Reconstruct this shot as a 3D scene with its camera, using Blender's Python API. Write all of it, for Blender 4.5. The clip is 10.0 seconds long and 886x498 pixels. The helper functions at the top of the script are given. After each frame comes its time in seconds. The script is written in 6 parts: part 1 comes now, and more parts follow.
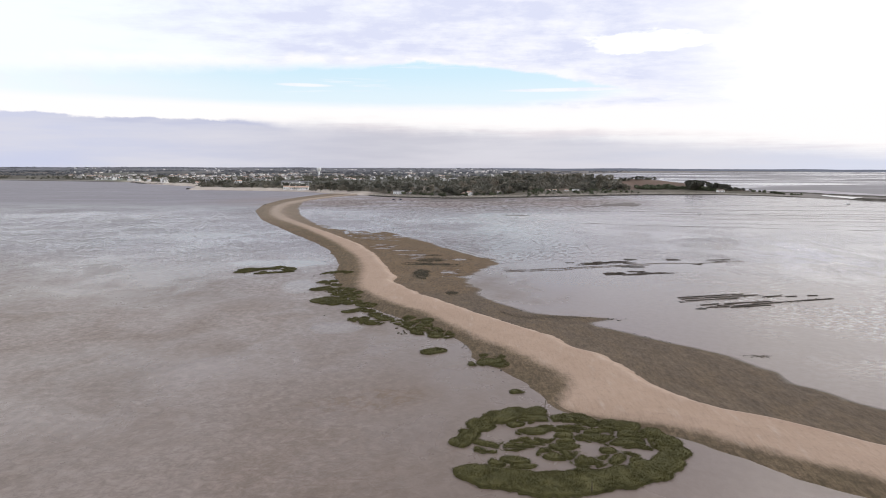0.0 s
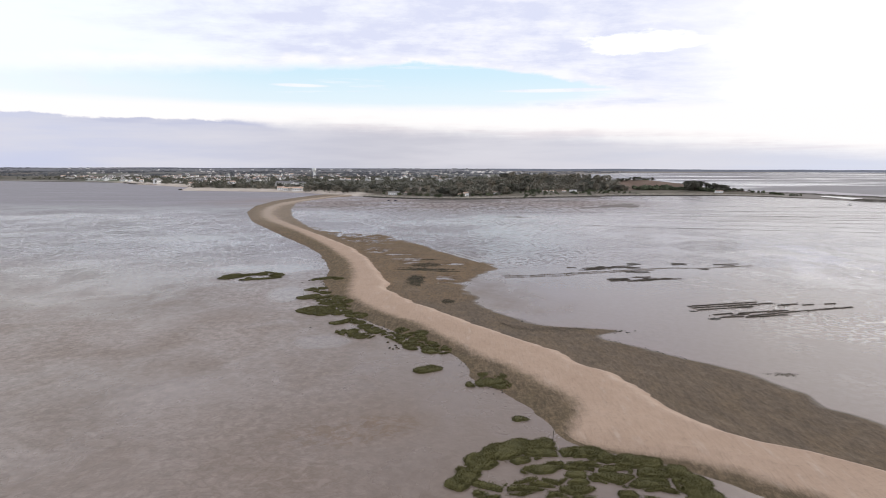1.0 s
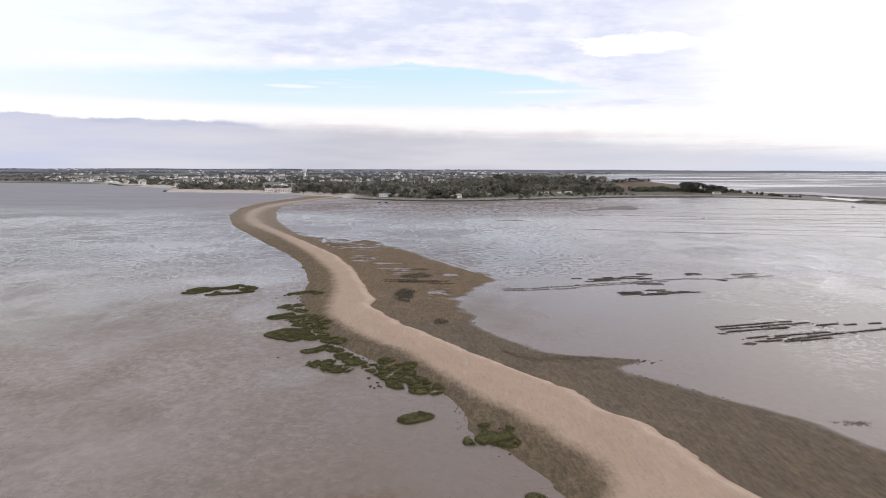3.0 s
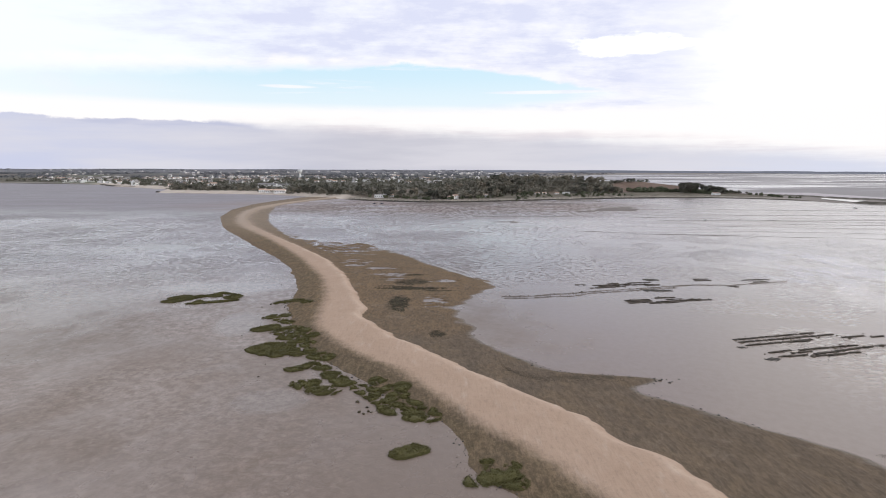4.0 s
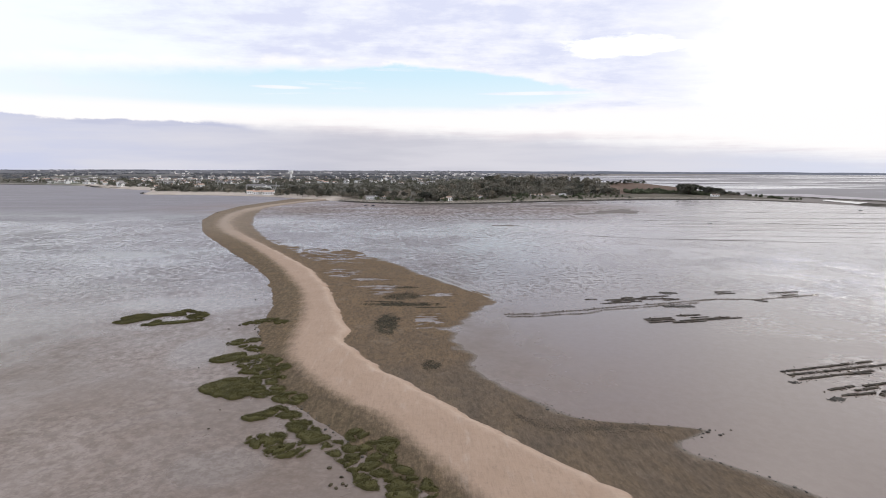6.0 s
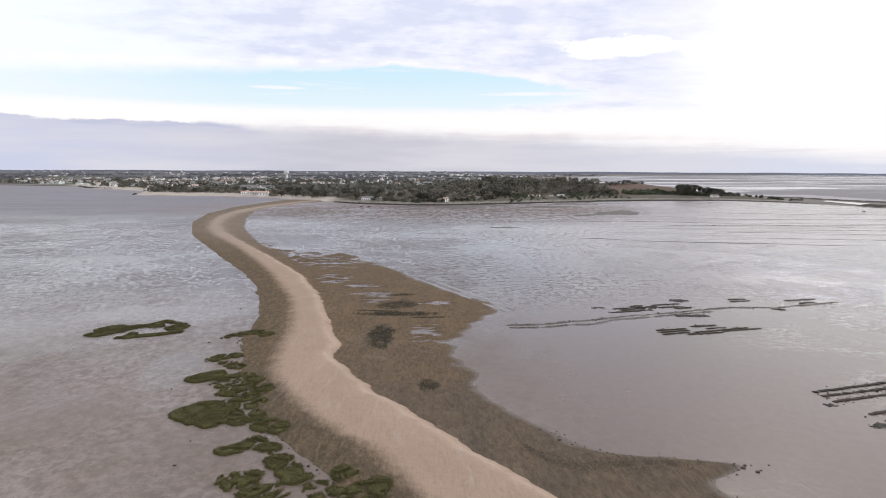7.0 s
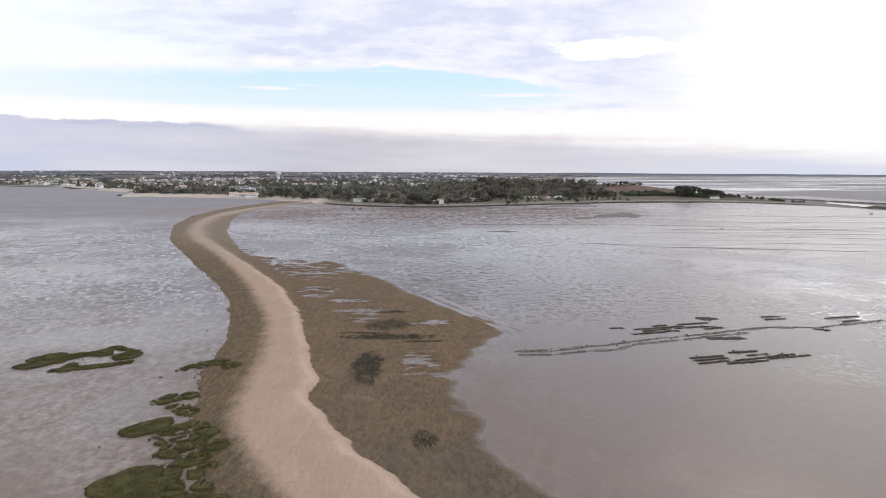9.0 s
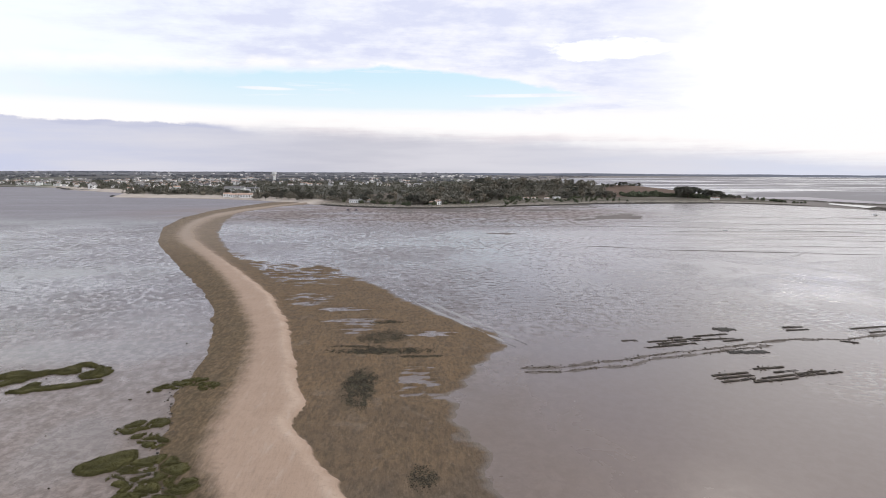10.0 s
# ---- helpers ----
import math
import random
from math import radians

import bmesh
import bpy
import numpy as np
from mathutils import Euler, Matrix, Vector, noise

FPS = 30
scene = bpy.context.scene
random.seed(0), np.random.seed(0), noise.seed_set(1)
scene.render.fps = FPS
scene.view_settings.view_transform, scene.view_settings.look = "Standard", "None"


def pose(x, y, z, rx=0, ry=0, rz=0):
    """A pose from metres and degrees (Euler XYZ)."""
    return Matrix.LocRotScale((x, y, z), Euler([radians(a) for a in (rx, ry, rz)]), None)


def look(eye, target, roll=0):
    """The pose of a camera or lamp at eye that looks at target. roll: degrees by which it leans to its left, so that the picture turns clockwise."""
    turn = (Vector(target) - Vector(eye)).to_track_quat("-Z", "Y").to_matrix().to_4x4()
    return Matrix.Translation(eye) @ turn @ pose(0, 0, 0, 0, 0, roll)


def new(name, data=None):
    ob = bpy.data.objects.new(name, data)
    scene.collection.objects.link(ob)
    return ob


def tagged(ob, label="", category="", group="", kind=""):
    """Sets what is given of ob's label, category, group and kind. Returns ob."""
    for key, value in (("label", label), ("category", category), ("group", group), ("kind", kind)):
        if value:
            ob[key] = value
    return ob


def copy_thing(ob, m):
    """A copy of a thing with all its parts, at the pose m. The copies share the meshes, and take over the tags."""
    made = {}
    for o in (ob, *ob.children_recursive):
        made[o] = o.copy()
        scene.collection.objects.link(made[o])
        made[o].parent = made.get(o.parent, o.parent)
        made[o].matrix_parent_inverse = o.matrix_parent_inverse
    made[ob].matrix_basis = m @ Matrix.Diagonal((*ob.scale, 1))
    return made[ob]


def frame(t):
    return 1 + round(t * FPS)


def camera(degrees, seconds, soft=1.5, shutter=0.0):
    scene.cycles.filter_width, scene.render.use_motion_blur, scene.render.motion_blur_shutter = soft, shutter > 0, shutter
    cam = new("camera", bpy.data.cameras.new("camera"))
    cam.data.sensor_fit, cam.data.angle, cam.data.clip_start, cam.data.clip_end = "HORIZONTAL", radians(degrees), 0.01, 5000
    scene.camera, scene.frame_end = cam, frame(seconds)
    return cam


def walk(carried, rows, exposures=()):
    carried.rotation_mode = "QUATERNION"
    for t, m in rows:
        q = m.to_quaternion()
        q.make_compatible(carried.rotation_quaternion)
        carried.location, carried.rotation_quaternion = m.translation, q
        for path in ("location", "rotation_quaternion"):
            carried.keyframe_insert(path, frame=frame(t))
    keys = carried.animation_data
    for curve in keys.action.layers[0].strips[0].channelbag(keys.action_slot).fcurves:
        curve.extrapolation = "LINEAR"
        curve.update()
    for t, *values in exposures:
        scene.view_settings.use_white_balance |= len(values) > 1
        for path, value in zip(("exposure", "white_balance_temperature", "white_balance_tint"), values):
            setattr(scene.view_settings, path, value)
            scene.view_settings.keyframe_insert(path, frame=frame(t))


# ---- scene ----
cam = camera(73.7, 10.0, soft=1.0)
# seconds, x, y, z, yaw, pitch, roll: a drone gliding straight ahead, 30 m above the flats
ROWS = [
    (0, 0.000, 0.000, 30.000, 0.000, -7.935, -0.161),
    (0.5, 0.083, 4.294, 29.997, -0.191, -7.912, -0.160),
    (1, 0.159, 8.578, 29.992, -0.380, -7.889, -0.161),
    (1.5, 0.227, 12.854, 29.987, -0.567, -7.866, -0.162),
    (2, 0.290, 17.120, 29.981, -0.751, -7.844, -0.163),
    (2.5, 0.347, 21.377, 29.974, -0.933, -7.821, -0.166),
    (4, 0.488, 34.093, 29.948, -1.465, -7.752, -0.176),
    (4.5, 0.526, 38.314, 29.938, -1.637, -7.730, -0.181),
    (5, 0.562, 42.526, 29.927, -1.807, -7.707, -0.187),
    (5.5, 0.594, 46.729, 29.917, -1.975, -7.685, -0.193),
    (7, 0.680, 59.287, 29.882, -2.463, -7.617, -0.215),
    (7.5, 0.706, 63.456, 29.870, -2.620, -7.594, -0.224),
    (8, 0.732, 67.617, 29.858, -2.775, -7.572, -0.234),
    (8.5, 0.759, 71.769, 29.847, -2.928, -7.549, -0.244),
    (9, 0.785, 75.913, 29.835, -3.077, -7.527, -0.255),
    (9.5, 0.813, 80.048, 29.823, -3.224, -7.505, -0.266),
    (10, 0.843, 84.176, 29.811, -3.369, -7.482, -0.278),
]
walk(cam, [(t, pose(x, y, z, 90 + pitch, roll, yaw)) for t, x, y, z, yaw, pitch, roll in ROWS])

# ---- small node helpers ----
def mat_new(name):
    m = bpy.data.materials.new(name)
    m.use_nodes = True
    return m, m.node_tree, m.node_tree.nodes["Principled BSDF"]


class Nodes:
    """Short calls for node trees; arguments are sockets or numbers."""

    def __init__(self, tree):
        self.t = tree

    def _put(self, node, i, v):
        if v is None:
            return
        if isinstance(v, bpy.types.NodeSocket):
            self.t.links.new(v, node.inputs[i])
        else:
            node.inputs[i].default_value = v

    def math(self, op, a, b=None, c=None, clamp=False):
        n = self.t.nodes.new("ShaderNodeMath")
        n.operation, n.use_clamp = op, clamp
        for i, v in enumerate((a, b, c)):
            self._put(n, i, v)
        return n.outputs[0]

    def vmath(self, op, a, b=None):
        n = self.t.nodes.new("ShaderNodeVectorMath")
        n.operation = op
        self._put(n, 0, a)
        self._put(n, 1, b)
        return n.outputs[0]

    def step(self, v, lo, hi, a=0.0, b=1.0):
        n = self.t.nodes.new("ShaderNodeMapRange")
        n.interpolation_type = "SMOOTHSTEP"
        for i, x in enumerate((v, lo, hi, a, b)):
            self._put(n, i, x)
        return n.outputs[0]

    def noise(self, vec, scale, detail=4.0, rough=0.55, distort=0.0):
        n = self.t.nodes.new("ShaderNodeTexNoise")
        self._put(n, "Vector", vec)
        for k, v in (("Scale", scale), ("Detail", detail), ("Roughness", rough), ("Distortion", distort)):
            self._put(n, k, v)
        return n.outputs["Fac"]

    def mix(self, f, a, b, kind="MIX"):
        n = self.t.nodes.new("ShaderNodeMix")
        n.data_type, n.blend_type = "RGBA", kind
        self._put(n, 0, f)
        self._put(n, 6, a if not isinstance(a, tuple) else (*a, 1))
        self._put(n, 7, b if not isinstance(b, tuple) else (*b, 1))
        return n.outputs[2]

    def mixf(self, f, a, b):
        return self.math("ADD", self.math("MULTIPLY", b, f), self.math("MULTIPLY", a, self.math("SUBTRACT", 1.0, f)))

    def place(self, scale=(1, 1, 1), loc=(0, 0, 0), src=None, rot=0.0):
        if src is None:
            src = self.t.nodes.new("ShaderNodeTexCoord").outputs["Object"]
        n = self.t.nodes.new("ShaderNodeMapping")
        self._put(n, 0, src)
        n.inputs["Location"].default_value = loc
        n.inputs["Rotation"].default_value = (0, 0, rot)
        n.inputs["Scale"].default_value = scale
        return n.outputs[0]

    def attr(self, name):
        n = self.t.nodes.new("ShaderNodeAttribute")
        n.attribute_name = name
        return n.outputs["Fac"]

    def rand(self):
        return self.t.nodes.new("ShaderNodeObjectInfo").outputs["Random"]

    def island(self):
        return self.t.nodes.new("ShaderNodeNewGeometry").outputs["Random Per Island"]

    def bump(self, h, dist, strength=1.0):
        n = self.t.nodes.new("ShaderNodeBump")
        n.inputs["Strength"].default_value = strength
        n.inputs["Distance"].default_value = dist
        self._put(n, "Height", h)
        return n.outputs[0]


# ---- sky, sun ----
SUN_AZ, SUN_EL = 34.0, 38.0  # degrees right of +y, and above the horizon
world = bpy.data.worlds.new("sky")
scene.world = world
world.use_nodes = True
W = Nodes(world.node_tree)
back = world.node_tree.nodes["Background"]
sky = world.node_tree.nodes.new("ShaderNodeTexSky")
sky.sky_type, sky.sun_disc = "NISHITA", False
sky.sun_elevation, sky.sun_rotation = radians(SUN_EL), radians(SUN_AZ)
gen = world.node_tree.nodes.new("ShaderNodeTexCoord").outputs["Generated"]
sep = world.node_tree.nodes.new("ShaderNodeSeparateXYZ")
world.node_tree.links.new(gen, sep.inputs[0])
dx, dy, dz = sep.outputs
# high sheet of cloud: planar coordinates far above
lift = W.math("ADD", W.math("MAXIMUM", dz, 0.0), 0.09)
comb = world.node_tree.nodes.new("ShaderNodeCombineXYZ")
world.node_tree.links.new(W.math("DIVIDE", dx, lift), comb.inputs[0])
world.node_tree.links.new(W.math("DIVIDE", dy, lift), comb.inputs[1])
plane = comb.outputs[0]
blue = W.vmath("MULTIPLY", sky.outputs[0], (0.06, 0.06, 0.06))
n_fine = W.noise(W.place((1, 1.6, 1), (3, 1, 0), plane), 2.2, 7, 0.62)
n_puff = W.noise(W.place((1, 1, 2.6), (0.4, 0, 0.3), gen), 13.0, 7, 0.62)
n_edge = W.noise(W.place((1, 1, 2.2), (0.4, 0, 0), gen), 16.0, 5, 0.6)
n_soft = W.noise(W.place((1, 1, 9), (2, 0, 0), gen), 3.0, 5, 0.55)
n_streak = W.noise(W.place((1, 1, 16.0), (1.7, 0, 0.2), gen), 4.2, 6, 0.6)


def off(n, size):
    """A noise, centred on nought, of that size."""
    return W.math("MULTIPLY", W.math("SUBTRACT", n, 0.5), size)


def ellipse(x, z, rx, rz):
    return W.math("ADD", W.math("POWER", W.math("DIVIDE", W.math("SUBTRACT", dx, x), rx), 2.0), W.math("POWER", W.math("DIVIDE", W.math("SUBTRACT", dz, z), rz), 2.0))


# lavender shade in the sheet, white towards the sun and low on the other side
shade = W.math("MULTIPLY", W.step(W.math("ADD", dx, off(n_puff, 0.26)), 0.52, 0.28), W.step(W.math("ADD", W.math("ADD", dx, W.math("MULTIPLY", dz, 1.6)), off(n_fine, 0.35)), -0.24, 0.16))
mottle = W.math("ADD", W.math("MULTIPLY", n_fine, 0.5), W.math("MULTIPLY", n_puff, 0.5))
lav = W.math("MULTIPLY", shade, W.step(mottle, 0.34, 0.64, 0.30, 1.12))
sheet = W.mix(W.step(dx, -0.5, 0.1), (1.0, 1.06, 1.10), (1.10, 1.10, 1.13))
sheet = W.mix(W.step(W.math("ADD", dx, off(n_puff, 0.20)), 0.38, 0.72), sheet, (1.50, 1.50, 1.54))
sheet = W.mix(lav, sheet, (0.765, 0.797, 0.985))
# bright lump of cloud towards the sun
lump = W.math("MINIMUM", ellipse(0.300, 0.189, 0.072, 0.0150), ellipse(0.352, 0.186, 0.060, 0.0085))
sheet = W.mix(W.step(W.math("ADD", lump, W.math("ADD", off(n_puff, 4.5), off(n_fine, 2.0))), 1.5, 0.3), sheet, (1.35, 1.35, 1.33))
# gap of clear sky low over the horizon, its upper rim made of small puffs
bend = W.mixf(W.step(dx, -0.10, -0.02), 0.10, 0.33)
rim = W.math("SUBTRACT", 0.1665, W.math("MULTIPLY", bend, W.math("POWER", W.math("ADD", dx, 0.06), 2.0)))
rim = W.math("SUBTRACT", W.math("ADD", rim, off(n_puff, 0.030)), dz)
foot = W.math("ADD", 0.090, W.math("MULTIPLY", 0.34, W.math("POWER", W.math("MAXIMUM", W.math("SUBTRACT", dx, 0.02), 0.0), 2.0)))
foot = W.math("SUBTRACT", dz, W.math("ADD", foot, off(n_streak, 0.022)))
gap = W.math("MULTIPLY", W.step(rim, -0.001, W.step(dx, -0.30, 0.0, 0.022, 0.006)), W.step(foot, -0.008, 0.018))
gap = W.math("MULTIPLY", gap, W.math("MULTIPLY", W.step(dx, 0.36, 0.20), W.step(dx, -0.75, -0.22, 0.25, 1.0)))
streak = W.math("MAXIMUM", W.step(n_streak, 0.60, 0.76), W.math("MAXIMUM", W.step(W.math("ADD", ellipse(0.19, 0.1225, 0.095, 0.0032), off(n_puff, 1.2)), 1.3, 0.3), W.step(W.math("ADD", ellipse(-0.22, 0.128, 0.045, 0.003), off(n_puff, 1.2)), 1.3, 0.3)))
gap = W.math("MULTIPLY", gap, W.math("SUBTRACT", 1.0, W.math("MULTIPLY", streak, 0.8)))
white = W.math("MULTIPLY", W.step(rim, -0.013, -0.001), W.step(dx, 0.42, 0.25))
col = W.mix(W.math("MULTIPLY", white, W.step(n_puff, 0.40, 0.58, 0.15, 0.95)), sheet, (1.04, 1.03, 1.05))
deep = W.mix(W.step(dz, 0.10, 0.16), (0.85, 0.985, 1.07), (0.70, 0.925, 1.06))
col = W.mix(gap, col, W.mix(0.93, blue, deep))
low = W.step(W.math("ADD", dz, off(n_streak, 0.02)), 0.104, 0.086)
col = W.mix(low, col, (1.05, 1.03, 1.03))
# the cloud bank on the horizon: crisp on one side, veiled towards the sun
u_r = W.math("MAXIMUM", W.math("ADD", dx, 0.3), 0.0)
top = W.math("SUBTRACT", 0.0715, W.math("ADD", W.math("MULTIPLY", u_r, 0.023), W.math("MULTIPLY", W.math("POWER", u_r, 3.0), 0.0384)))
top = W.math("ADD", top, W.math("ADD", off(n_edge, 0.017), off(n_streak, W.step(dx, -0.3, 0.1, 0.008, 0.014))))
rel = W.math("SUBTRACT", top, dz)
soft_w = W.step(dx, -0.36, -0.20, 0.002, 0.020)
bank = W.step(rel, W.math("MULTIPLY", soft_w, -0.5), soft_w)
tint = W.mix(W.step(dx, -0.6, -0.05), (0.615, 0.650, 0.835), (0.585, 0.583, 0.665))
tint = W.mix(W.step(dx, 0.05, 0.6), tint, (0.71, 0.745, 0.88))
tint = W.mix(W.step(n_soft, 0.32, 0.68, 0.0, 0.75), tint, (0.755, 0.742, 0.805))
wisp = W.math("MULTIPLY", W.math("MULTIPLY", W.step(rel, 0.0, 0.003), W.step(W.math("ADD", rel, off(n_edge, 0.008)), 0.016, 0.006)), W.math("MULTIPLY", W.step(dx, -0.22, -0.30), W.step(dx, -0.58, -0.46)))
tint = W.mix(W.math("MULTIPLY", wisp, W.step(n_streak, 0.40, 0.60, 0.1, 0.75)), tint, (0.52, 0.55, 0.73))
veil = W.math("MULTIPLY", W.step(rel, -0.016, 0.004), W.step(dx, -0.36, -0.10))
col = W.mix(W.math("MULTIPLY", veil, W.step(n_streak, 0.42, 0.60, 0.1, 0.9)), col, (0.93, 0.855, 0.875))
col = W.mix(W.math("MULTIPLY", bank, 0.95), col, tint)
world.node_tree.links.new(col, back.inputs["Color"])
back.inputs["Strength"].default_value = 0.97

sun = new("sun", bpy.data.lights.new("sun", "SUN"))
sun.data.energy, sun.data.angle, sun.data.color = 0.6, radians(11), (1.0, 0.945, 0.86)
sun.matrix_basis = look((300 * math.sin(radians(SUN_AZ)), 300 * math.cos(radians(SUN_AZ)), 300 * math.tan(radians(SUN_EL))), (0, 0, 0))

# ---- plain numeric helpers ----
TABLE = np.random.RandomState(7).rand(4, 256, 256)


def vnoise(x, y, size, k=0):
    """Smooth value noise in 0..1 with cells of that size."""
    x, y = np.asarray(x, float) / size + 40.3, np.asarray(y, float) / size + 17.7
    i, j = np.floor(x).astype(int), np.floor(y).astype(int)
    u, v = x - i, y - j
    u, v = u * u * (3 - 2 * u), v * v * (3 - 2 * v)
    t = TABLE[k % 4]
    a, b = t[i & 255, j & 255], t[(i + 1) & 255, j & 255]
    c, d = t[i & 255, (j + 1) & 255], t[(i + 1) & 255, (j + 1) & 255]
    return (a * (1 - u) + b * u) * (1 - v) + (c * (1 - u) + d * u) * v


def fnoise(x, y, size, octaves=4, k=0):
    """Fractal noise, about -1..1."""
    s, a = 0.0, 1.0
    for o in range(octaves):
        s = s + a * (vnoise(x, y, size / 2 ** o, k + o) * 2 - 1)
        a *= 0.55
    return s / 1.6


def sstep(v, lo, hi):
    t = np.clip((v - lo) / (hi - lo), 0, 1)
    return t * t * (3 - 2 * t)


def grid_mesh(name, X, Y, Z, material, attrs=None, keep=None, smooth=True):
    """A sheet from three arrays of rows and columns."""
    r, c = X.shape
    idx = np.arange(r * c).reshape(r, c)
    quads = np.stack([idx[:-1, :-1], idx[:-1, 1:], idx[1:, 1:], idx[1:, :-1]], -1).reshape(-1, 4)
    if keep is not None:
        k = keep.ravel()
        quads = quads[k[quads].any(1)]
    me = bpy.data.meshes.new(name)
    me.from_pydata(np.stack([X, Y, Z], -1).reshape(-1, 3).tolist(), [], quads.tolist())
    for key, val in (attrs or {}).items():
        me.attributes.new(key, "FLOAT", "POINT").data.foreach_set("value", np.asarray(val, np.float32).ravel())
    me.polygons.foreach_set("use_smooth", [smooth] * len(me.polygons))
    me.materials.append(material)
    me.update()
    return new(name, me)


def steps(*parts):
    """Rising positions: (from, to, spacing) one after another."""
    out = []
    for a, b, d in parts:
        out += list(np.arange(a, b, d))
    return np.array(out + [parts[-1][1]])


def soup(name, verts, faces, material, parent=None, label=""):
    me = bpy.data.meshes.new(name)
    me.from_pydata([tuple(v) for v in verts], [], [tuple(f) for f in faces])
    me.materials.append(material)
    me.update()
    ob = new(name, me)
    if parent:
        ob.parent = parent
    return tagged(ob, label)


def part(name, bm, material, parent, label=""):
    me = bpy.data.meshes.new(name)
    bm.to_mesh(me)
    bm.free()
    me.materials.append(material)
    ob = new(name, me)
    if parent:
        ob.parent = parent
    return tagged(ob, label)


def box(bm, sx, sy, sz, m=None, bevel=0.0):
    """A box standing on z = 0 of its own pose."""
    v = bmesh.ops.create_cube(bm, size=1, matrix=Matrix.Diagonal((sx, sy, sz, 1)))["verts"]
    bmesh.ops.translate(bm, verts=v, vec=(0, 0, sz / 2))
    if bevel:
        e = list({e for w in v for e in w.link_edges})
        v = bmesh.ops.bevel(bm, geom=e, offset=bevel, segments=1, affect="EDGES")["verts"]
    if m is not None:
        bmesh.ops.transform(bm, verts=v, matrix=m)
    return v


# ---- materials ----
def mat_flats():
    m, tree, b = mat_new("wet_mud")
    N = Nodes(tree)
    co = N.place()
    big = N.noise(co, 1 / 70, 3, 0.5)
    mid = N.noise(N.place((1, 0.8, 1), (5, 0, 0)), 1 / 11, 5, 0.6, 0.6)
    small = N.noise(co, 1 / 1.7, 4, 0.6, 0.8)
    rip = N.noise(N.place((1, 0.55, 1), rot=0.35), 1 / 0.75, 3, 0.6, 0.5)
    wet = N.step(N.math("ADD", N.math("MULTIPLY", big, 0.7), N.math("MULTIPLY", mid, 0.4)), 0.38, 0.72)
    side = tree_x(N)
    wet = N.math("ADD", wet, N.step(side, 5.0, 40.0, 0.0, 0.8), clamp=True)
    tex = N.math("MULTIPLY", N.step(N.noise(N.place((1, 1, 1), (90, 20, 0)), 1 / 32, 4, 0.55, 0.4), 0.44, 0.62), N.step(small, 0.4, 0.65))
    calm = N.step(side, 2.0, 22.0, 1.0, 0.3)
    c = N.mix(N.math("MULTIPLY", mid, calm), (0.148, 0.120, 0.107), (0.192, 0.162, 0.150))
    c = N.mix(N.math("MULTIPLY", N.math("MULTIPLY", tex, calm), 0.45), c, (0.108, 0.080, 0.060))
    c = N.mix(N.math("MULTIPLY", wet, 0.40), c, (0.146, 0.128, 0.128))
    # brown scum swirls and pale films left of the spit
    scum = N.math("MULTIPLY", blob(N, -9.5, 73.0, 9.0, 3.6, 0.35), N.step(N.noise(N.place((1, 1, 1), (4, 1, 0)), 1 / 1.6, 5, 0.65, 1.2), 0.40, 0.62))
    c = N.mix(N.math("MULTIPLY", scum, 0.7), c, (0.125, 0.085, 0.055))
    pale = N.math("MULTIPLY", N.step(side, -12.0, -38.0), N.step(N.noise(N.place((1, 1, 1), (61, 4, 0)), 1 / 26, 5, 0.6, 0.6), 0.34, 0.60))
    c = N.mix(N.math("MULTIPLY", pale, 0.75), c, (0.228, 0.204, 0.205))
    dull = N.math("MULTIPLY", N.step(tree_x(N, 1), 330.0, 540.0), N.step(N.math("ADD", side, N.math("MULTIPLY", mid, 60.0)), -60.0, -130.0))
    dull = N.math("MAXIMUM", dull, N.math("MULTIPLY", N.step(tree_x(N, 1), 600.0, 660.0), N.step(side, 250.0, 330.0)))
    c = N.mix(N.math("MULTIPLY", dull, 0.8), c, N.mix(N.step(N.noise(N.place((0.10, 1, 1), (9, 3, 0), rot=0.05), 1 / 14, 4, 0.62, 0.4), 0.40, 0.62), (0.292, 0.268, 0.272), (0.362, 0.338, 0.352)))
    # dark ripple marks beyond the bank
    marks = N.math("MAXIMUM", blob(N, 6.0, 238.0, 24.0, 46.0, 0.0), N.math("MULTIPLY", blob(N, 40.0, 208.0, 60.0, 20.0, 0.2), 0.6))
    shoal = N.math("MULTIPLY", blob(N, 30.0, 500.0, 150.0, 110.0, 0.1), N.step(N.noise(N.place((1.0, 0.40, 1), (11, 8, 0)), 1 / 3.6, 5, 0.68, 0.15), 0.44, 0.58))
    marks = N.math("MULTIPLY", marks, N.step(N.noise(N.place((0.55, 1.3, 1), (7, 3, 0), rot=0.2), 1 / 1.5, 5, 0.7, 0.5), 0.50, 0.60))
    marks = N.math("MAXIMUM", marks, shoal)
    foreshore = N.math("MULTIPLY", N.math("MAXIMUM", blob(N, -10.0, 520.0, 180.0, 95.0, 0.0), N.math("MULTIPLY", blob(N, 60.0, 420.0, 60.0, 40.0, 0.2), 0.4)), N.step(N.noise(N.place((0.5, 1, 1), (6, 2, 0)), 1 / 26, 5, 0.65), 0.34, 0.56, 0.25, 1.0))
    c = N.mix(N.math("MULTIPLY", marks, 0.6), c, (0.135, 0.104, 0.086))
    dash = N.noise(N.place((1, 0.7, 1), (3, 9, 0), rot=-0.3), 1 / 1.5, 5, 0.70, 0.6)
